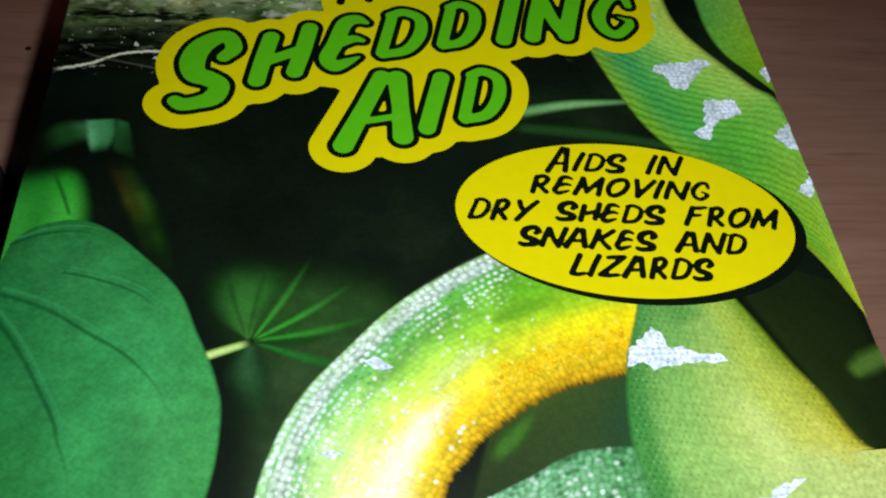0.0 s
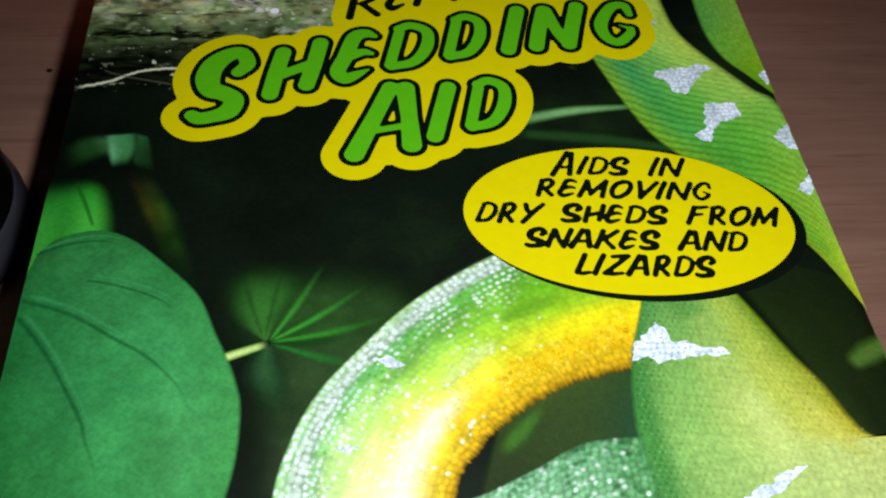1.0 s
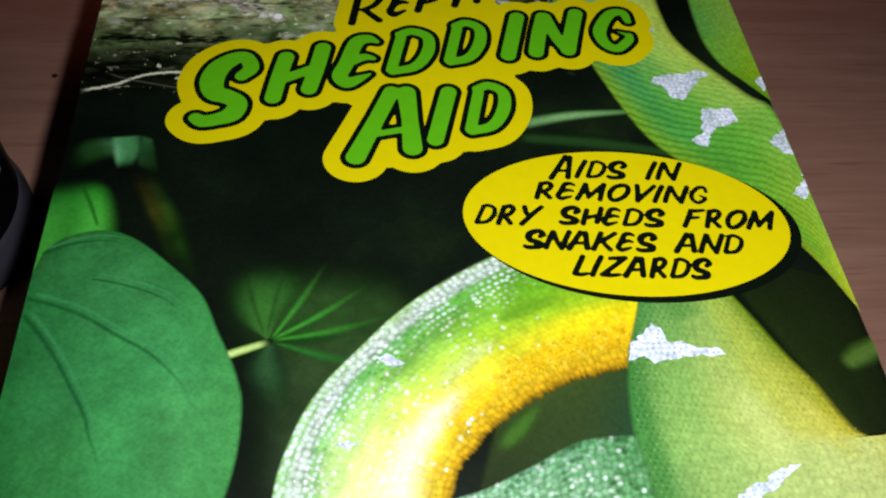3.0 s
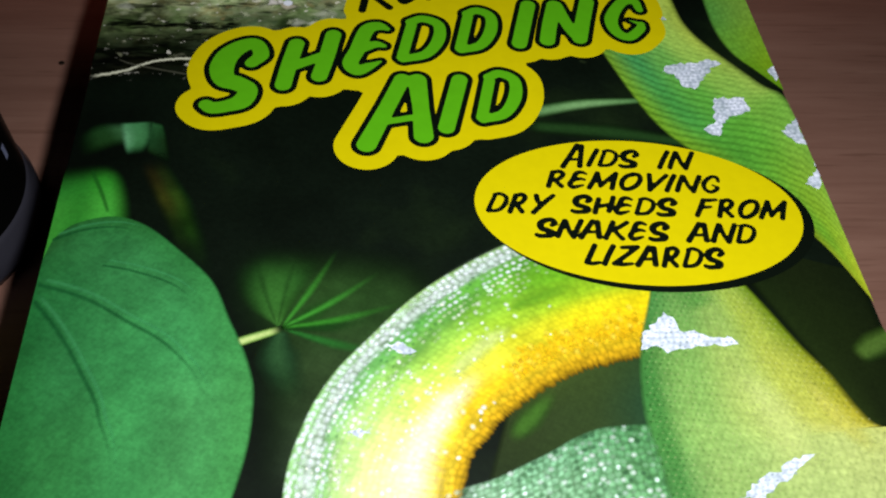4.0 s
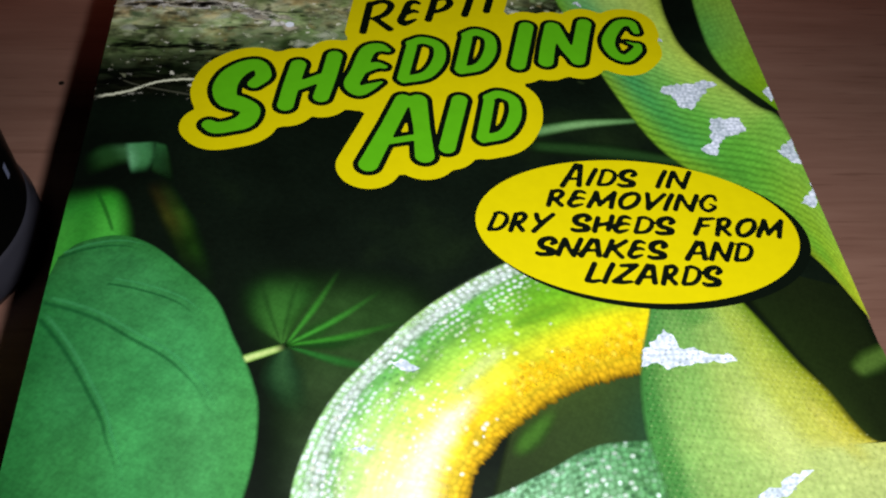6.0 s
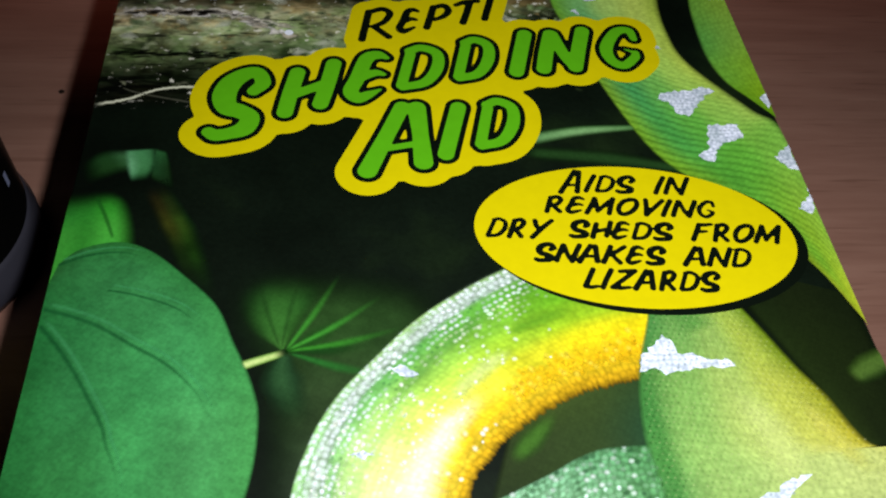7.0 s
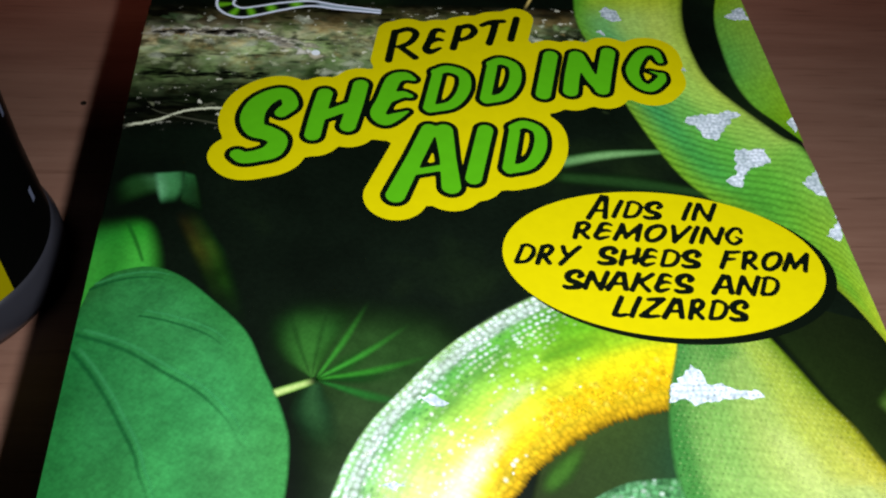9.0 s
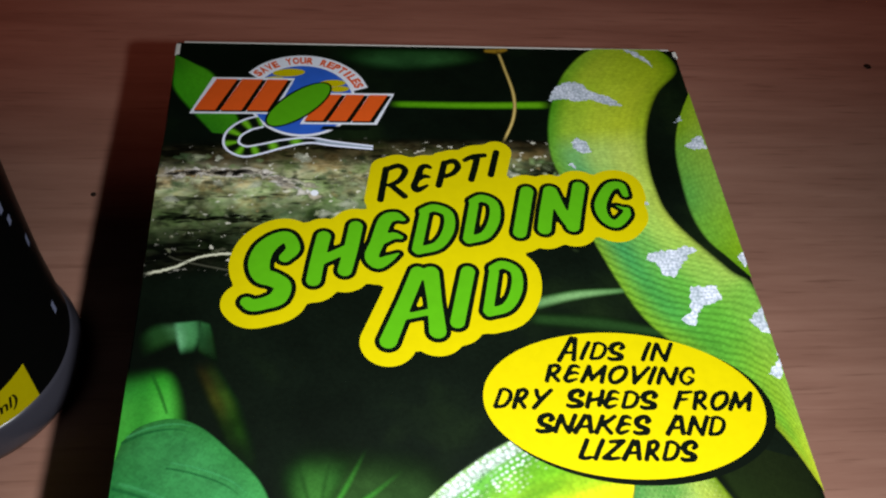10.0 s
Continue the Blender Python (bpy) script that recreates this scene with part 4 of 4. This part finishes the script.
pen("G", 0.7, ([(0.9, 0.74), (0.68, 1.0), (0.26, 0.98), (0.0, 0.55), (0.21, 0.18), (0.64, 0.0), (0.98, 0.19), (1.0, 0.33)], (0.7, 0.82, 0.88, 0.95, 0.88, 0.85, 0.8, 0.7)), ([(0.97, 0.34), (0.61, 0.46)], (0.6, 0.45)))
pen("A", 0.85, ([(0.26, 1.0), (0.15, 0.56), (0.0, 0.0)], (1.0, 1.0, 1.1)), ([(0.56, 0.96), (0.79, 0.5), (1.0, 0.05)], (1.1, 1.0, 1.1)), ([(0.09, 0.32), (0.77, 0.36)], (0.7, 0.7)), ([(0.26, 1.0), (0.56, 0.95)], (0.9, 0.9)))
pen("R", 0.7, ([(0.0, 0.94), (0.08, 0.46), (0.16, 0.0)], (1, 1, 1)), ([(0.03, 0.93), (0.42, 1.0), (0.73, 0.83), (0.65, 0.55), (0.35, 0.41)], (0.9, 1.0, 1.0, 0.9, 0.8)), ([(0.38, 0.41), (1.0, 0.03)], (0.9, 1.0)))
pen("P", 0.65, ([(0.0, 0.96), (0.03, 0.45), (0.04, 0.0)], (1, 1, 1)), ([(0.01, 0.94), (0.61, 1.0), (1.0, 0.73), (0.81, 0.48), (0.34, 0.35)], (0.9, 1.0, 1.0, 0.9, 0.7)))
pen("T", 0.75, ([(0.0, 0.87), (0.41, 1.0), (1.0, 1.0)], (0.8, 0.9, 0.9)), ([(0.64, 0.95), (0.65, 0.49), (0.62, 0.0)], (1, 1, 1)))
pen("M", 1.05, ([(0.08, 0.98), (0.06, 0.5), (0.0, 0.0)], (1, 1, 1)), ([(0.1, 0.98), (0.3, 0.5), (0.45, 0.12)], (0.9, 0.9, 0.8)), ([(0.45, 0.12), (0.65, 0.55), (0.9, 1.0)], (0.8, 0.9, 0.9)), ([(0.9, 1.0), (0.94, 0.5), (1.0, 0.0)], (1, 1, 1)))
pen("O", 0.8, ([(0.55, 1.0), (0.15, 0.85), (0.0, 0.45), (0.2, 0.06), (0.55, 0.0), (0.9, 0.25), (1.0, 0.65), (0.8, 0.95), (0.45, 1.0)], (1, 1, 1, 1, 1, 1, 1, 1, 1)))
pen("V", 0.8, ([(0.0, 1.0), (0.2, 0.5), (0.36, 0.0)], (1, 1, 1)), ([(1.0, 1.0), (0.68, 0.5), (0.38, 0.02)], (0.9, 0.9, 0.9)))
pen("Y", 0.85, ([(0.0, 0.97), (0.2, 0.7), (0.42, 0.52)], (1, 1, 0.9)), ([(1.0, 1.0), (0.66, 0.58), (0.3, 0.0)], (0.9, 1.0, 1.0)))
pen("F", 0.65, ([(0.06, 0.95), (0.05, 0.5), (0.0, 0.0)], (1, 1, 1)), ([(0.06, 0.95), (0.5, 0.95), (1.0, 1.0)], (0.9, 0.9, 0.7)), ([(0.05, 0.5), (0.45, 0.52), (0.8, 0.55)], (0.8, 0.8, 0.6)))
pen("K", 0.8, ([(0.05, 0.98), (0.04, 0.5), (0.0, 0.0)], (1, 1, 1)), ([(0.9, 1.0), (0.5, 0.66), (0.1, 0.42)], (0.9, 0.9, 0.8)), ([(0.3, 0.52), (0.65, 0.24), (1.0, 0.0)], (0.9, 0.9, 1.0)))
pen("L", 0.6, ([(0.08, 1.0), (0.04, 0.5), (0.0, 0.06)], (1, 1, 1)), ([(0.0, 0.04), (0.5, 0.0), (1.0, 0.06)], (0.9, 0.9, 0.7)))
pen("Z", 0.85, ([(0.1, 0.94), (0.5, 0.97), (0.98, 1.0)], (0.8, 0.9, 0.9)), ([(0.96, 0.98), (0.5, 0.5), (0.02, 0.04)], (0.9, 0.9, 0.9)), ([(0.0, 0.03), (0.5, 0.0), (1.0, 0.05)], (0.9, 0.9, 0.7)))


def brushed(text, x0, y0, x1, y1, slant, rise, radius, grow=0.0, drop=0.0):
    """A word in the brush alphabet, leaning and rising, fitted into a box: samples along its strokes with their reach."""
    seeds, at = [], 0.0
    for c in text:
        wide, strokes = PEN[c]
        for pts, widths in strokes:
            line = spline(pts, 60) if len(pts) > 2 else np.linspace(pts[0], pts[1], 40)
            w = np.interp(np.linspace(0, 1, len(line)), np.linspace(0, 1, len(widths)), widths)
            x = at + (line[:, 0] * wide if wide else line[:, 0] - 0.5)
            seeds.append(np.column_stack([x, line[:, 1], w]))
        at += wide + (0.33 if wide else 0.42)
    p = np.vstack(seeds)
    room = np.array((x1 - x0, y1 - y0)) - 2 * radius
    span = np.maximum(np.ptp(p[:, :2], axis=0), 0.3)
    size = room / span
    for _ in range(40):
        xy = (p[:, :2] * size) @ np.array([[1, rise], [slant, 1]])
        size = np.maximum(size + 0.5 * (room - np.ptp(xy, axis=0)) / span, 0.2)
    xy += (x0 + radius, y0 + radius - drop) - xy.min(0)
    return np.column_stack([xy, p[:, 2] * radius + grow]), []


def swollen(shapes, cell, layer, fill=False):
    """One rounded sheet round all the shapes, each grown by its own measure."""
    seeds = np.vstack([a for a, _ in shapes])
    reach = seeds[:, 2].max() + 2 * cell
    lo, hi = seeds[:, :2].min(0) - reach, seeds[:, :2].max(0) + reach
    gx, gy = np.arange(lo[0], hi[0], cell), np.arange(lo[1], hi[1], cell)
    X, Y = np.meshgrid(gx, gy, indexing="ij")
    flat = np.stack([X.ravel(), Y.ravel()], 1)
    near, who = np.full(len(flat), 9e9), np.zeros(len(flat), int)
    for i in range(0, len(seeds), 300):
        d = np.linalg.norm(flat[:, None] - seeds[None, i:i + 300, :2], axis=2) - seeds[None, i:i + 300, 2]
        k = d.argmin(1)
        best = d[np.arange(len(flat)), k]
        better = best < near
        near[better], who[better] = best[better], k[better] + i
    inner = np.zeros(len(flat), bool)
    for _, tris in shapes:
        for poly in tris:
            o = flat - poly[0]
            for j in range(1, len(poly) - 1):
                u, w = poly[j] - poly[0], poly[j + 1] - poly[0]
                det = u[0] * w[1] - u[1] * w[0]
                if abs(det) > 1e-12:
                    p, q = (o[:, 0] * w[1] - o[:, 1] * w[0]) / det, (u[0] * o[:, 1] - u[1] * o[:, 0]) / det
                    inner |= (p >= -1e-3) & (q >= -1e-3) & (p + q <= 1.001)
    out = ((near > 0) & ~inner).reshape(X.shape)
    outside = np.zeros_like(out)
    outside[[0, -1]] = outside[:, [0, -1]] = True
    while fill:
        wider = outside.copy()
        wider[1:] |= outside[:-1]
        wider[:-1] |= outside[1:]
        wider[:, 1:] |= outside[:, :-1]
        wider[:, :-1] |= outside[:, 1:]
        wider &= out
        if (wider == outside).all():
            break
        outside = wider
    out = (outside if fill else out).ravel()
    away = flat[out] - seeds[who[out], :2]
    flat[out] = seeds[who[out], :2] + away / np.maximum(np.linalg.norm(away, axis=1), 1e-9)[:, None] * seeds[who[out], 2:3]
    ok = ~out.reshape(X.shape)
    cells = np.argwhere(ok[:-1, :-1] | ok[1:, :-1] | ok[:-1, 1:] | ok[1:, 1:])
    m = len(gy)
    quads = np.stack([cells[:, 0] * m + cells[:, 1], (cells[:, 0] + 1) * m + cells[:, 1], (cells[:, 0] + 1) * m + cells[:, 1] + 1, cells[:, 0] * m + cells[:, 1] + 1], 1)
    keep, index = np.unique(quads, return_inverse=True)
    me = bpy.data.meshes.new("sheet")
    me.from_pydata([(x * MM, y * MM, TOP + SHEET * layer) for x, y in flat[keep]], [], index.reshape(quads.shape).tolist())
    return me


RIM, PEN_R = 0.48, 1.2


def title_letter(c, box, grow=0.0, drop=0.0):
    return brushed(c, *box, 0.25, 0.14, PEN_R, grow, drop)


title = mesh_part("title_backing", swollen([title_letter(c, box, 1.42, 0.12) for c, *box in TITLE] + [brushed(c, *box, 0.27, 0.14, 0.38, 1.35) for c, *box in SMALL], 0.3, 10, True), YELLOW, carton, "yellow scalloped backing of the title")
for k, (c, *box) in enumerate(TITLE):
    mesh_part("letter_outline", swollen([title_letter(c, box)], 0.1, 11 + 0.1 * k), BLACK, title, "black letter outline")
    mesh_part("letter", swollen([title_letter(c, box, -RIM)], 0.1, 13 + 0.1 * k), GREEN, title, "bright green slanted capital")
for c, *box in SMALL:
    mesh_part("letter", swollen([brushed(c, *box, 0.27, 0.14, 0.38)], 0.12, 11), BLACK, title, "black slanted capital")

filled("badge_shade", oval(15.2, -51.8, 13.5, 7.9, -4), 10, BLACK, carton, "black drop shade of the badge")
badge = filled("badge", oval(14.6, -51.3, 13.3, 7.8, -4), 11, YELLOW, carton, "yellow oval badge")
WORDS = [("A", 8.8, -46.8, 11.2, -43.8), ("IDS", 11.0, -46.8, 15.8, -44.4), ("IN", 17.0, -47.0, 20.6, -44.6), ("REMOVING", 7.3, -49.7, 22.1, -46.9), ("DRY", 2.1, -51.9, 8.0, -49.4), ("SHEDS", 8.9, -52.2, 17.9, -49.7), ("FROM", 19.0, -52.6, 27.1, -50.1), ("SNAKES", 5.7, -54.8, 16.7, -52.2), ("AND", 17.7, -55.1, 23.7, -52.7), ("LIZARDS", 9.2, -57.6, 20.5, -54.9)]
for text, *box in WORDS:
    mesh_part("badge_word", swollen([brushed(text, *box, 0.48, -0.05, 0.228)], 0.07, 12), BLACK, badge, "black slanted capitals")

# emblem: plain shapes in its colours
emblem = filled("emblem_disc", oval(-15.8, -10.2, 6.1, 6.2, 0), 10, WHITE, carton, "round blue emblem with a white rim")
filled("disc", oval(-15.8, -10.2, 5.75, 5.85, 0), 11, BLUE, emblem, "blue disc")
for cx, cy, a, b in ((-17.5, -5.6, 1.9, 0.7), (-19.2, -6.9, 1.3, 0.6), (-12.4, -7.4, 1.6, 0.6), (-11.6, -8.4, 1.2, 0.5)):
    filled("cloud", oval(cx, cy, a, b, 5, 24), 12, YELLOW, emblem, "yellow cloud spot")


def slab(x0, y0, x1, y1, lean):
    return [(x0, y0), (x1, y0), (x1 + lean, y1), (x0 + lean, y1)]


for x0, x1, y0, y1 in ((-28.1, -19.3, -12.5, -6.9), (-15.7, -7.7, -14.1, -9.4)):
    lean = 2.2
    back = filled("emblem_bar", slab(x0 - 0.35, y0 - 0.3, x1 + 0.35, y1 + 0.3, lean), 13, WHITE, emblem, "white rim of an orange bar")
    w = (x1 - x0) / 3
    for k in range(3):
        filled("bar_shade", slab(x0 + k * w + 0.15, y0, x0 + (k + 1) * w, y1 - 0.1, lean), 14, BLACK, back)
        filled("bar", slab(x0 + k * w + 0.1, y0 + 0.25, x0 + (k + 1) * w - 0.45, y1, lean), 15, ORANGE, back, "plain orange slanted bar")
filled("bar_line", slab(-13.8, -15.3, -8.4, -14.7, 0.4), 14, BLACK, emblem, "thin dark bar")
filled("blot_rim", oval(-16.2, -11.1, 5.0, 2.05, 46, 40), 15.5, BLACK, emblem, "dark rim of the blot")
filled("blot", oval(-16.2, -11.1, 4.75, 1.8, 46, 40), 16, GREEN, emblem, "plain green oval blot")
SWEEP = [(-20.4, -14.0), (-22.0, -14.7), (-23.3, -16.1), (-23.4, -17.8), (-22.0, -18.8), (-20.2, -18.4), (-17.9, -17.6), (-15.0, -17.0), (-12.2, -17.5), (-7.9, -18.1)]
strip("sweep_rim", SWEEP, [2.1, 2.1, 2.0, 1.9, 1.9, 1.7, 1.5, 1.1, 0.9, 0.7], 13, INK_FLAT, emblem, ["dcdff4 dcdff4"], "white rim of a curved sweep", n=90)
strip("sweep", SWEEP, [1.6, 1.55, 1.45, 1.35, 1.3, 1.15, 0.9, 0.55, 0.4, 0.25], 14, INK_FLAT, emblem, ["6cb01c 6cb01c", "0a100a 0a100a", "0a100a 0a100a"] * 8 + ["8c98a8 8c98a8"] * 6, "plain striped curved sweep", n=160)
arc = [(-15.8 + 6.9 * math.cos(a), -10.0 + 6.6 * math.sin(a)) for a in np.linspace(radians(146), radians(14), 9)]
strip("arc_band", arc, [1.9, 1.9], 12, INK_FLAT, emblem, ["dcdfea dcdfea"], "white arc band")
SAVE = "SAVE YOUR REPTILES"
for k, ch in enumerate(SAVE):
    if ch != " ":
        a = radians(140 - 120 * k / (len(SAVE) - 1))
        x, y = -15.8 + 6.3 * math.cos(a), -10.0 + 6.0 * math.sin(a)
        t = math.degrees(a) - 90
        w = 0.35 if ch == "I" else 0.78
        printed_word("arc_letter", ch, (x - w / 2 * math.cos(radians(t)), y - w / 2 * math.sin(radians(t))), w, 1.2, t, 0.055, 0.0, 13, ORANGE, emblem, "small orange capital")

# ---- the bottle ----
bottle = thing("bottle", "small black-labelled grey plastic bottle standing on the table", "bottle", (-0.0592, -0.0262, 0.0))
part("base", turned([(0.0140, 0.0), (0.0152, 0.0005), (0.0155, 0.0016), (0.0154, 0.0032), (0.0149, 0.0048), (0.0146, 0.0056)]), PLASTIC, bottle, "grey plastic foot", True)
part("label", turned([(0.0147, 0.0050), (0.0146, 0.0056), (0.0138, 0.015), (0.0134, 0.025), (0.0130, 0.040), (0.0127, 0.062)]), LABEL_BLACK, bottle, "glossy black wrapped label", True)
part("shoulder", turned([(0.0124, 0.0615), (0.0124, 0.063), (0.0118, 0.067), (0.0100, 0.071), (0.0080, 0.073)]), PLASTIC, bottle, "rounded shoulder", True)
part("cap", turned([(0.0090, 0.073), (0.0092, 0.0735), (0.0090, 0.088), (0.0084, 0.089)]), LABEL_BLACK, bottle, "black screw cap", True)


def wrapped(name, points, faces, mat, parent, label=""):
    """A flat decal wrapped on the bottle: points as (degrees round it, height in millimetres)."""
    me = bpy.data.meshes.new(name)
    co = []
    for a, z in points:
        r = np.interp(z, (5.6, 15, 25, 40), (14.6, 13.8, 13.4, 13.0)) + (0.12 if name == "label_word" else 0.06)
        co.append((r * MM * math.cos(radians(a)), r * MM * math.sin(radians(a)), z * MM))
    me.from_pydata(co, [], faces)
    return mesh_part(name, me, mat, parent, label)


def wrapped_grid(a0, a1, lower, upper, n=24, m=10):
    pts, faces = [], []
    for i in range(n):
        f = i / (n - 1)
        for j in range(m):
            g = j / (m - 1)
            pts.append((a0 + (a1 - a0) * f, lower(f) + (upper(f) - lower(f)) * g))
    for i in range(n - 1):
        for j in range(m - 1):
            k = i * m + j
            faces.append((k, k + m, k + m + 1, k + 1))
    return pts, faces


spot = wrapped("label_flash", *wrapped_grid(-112, -31, lambda f: 5.7, lambda f: max(6.2, 12.0 - 6.2 * (1 - f))), YELLOW, bottle, "yellow flash on the label")
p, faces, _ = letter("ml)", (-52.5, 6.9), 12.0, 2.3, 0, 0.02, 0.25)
wrapped("label_word", [(a, z) for a, z in p], faces, BLACK, bottle, "black small lettering").location.z = 0.0
for a, z, h in ((-6, 30.5, 2.6), (-3, 28.0, 1.2), (6, 22.0, 1.6), (1, 11.0, 1.8), (-58, 26.0, 2.0), (-70, 22.0, 2.0)):
    wrapped("label_mark", *wrapped_grid(a, a + 3.2, lambda f: z, lambda f: z + h, 3, 3), MARK, bottle, "small pale bar of print")
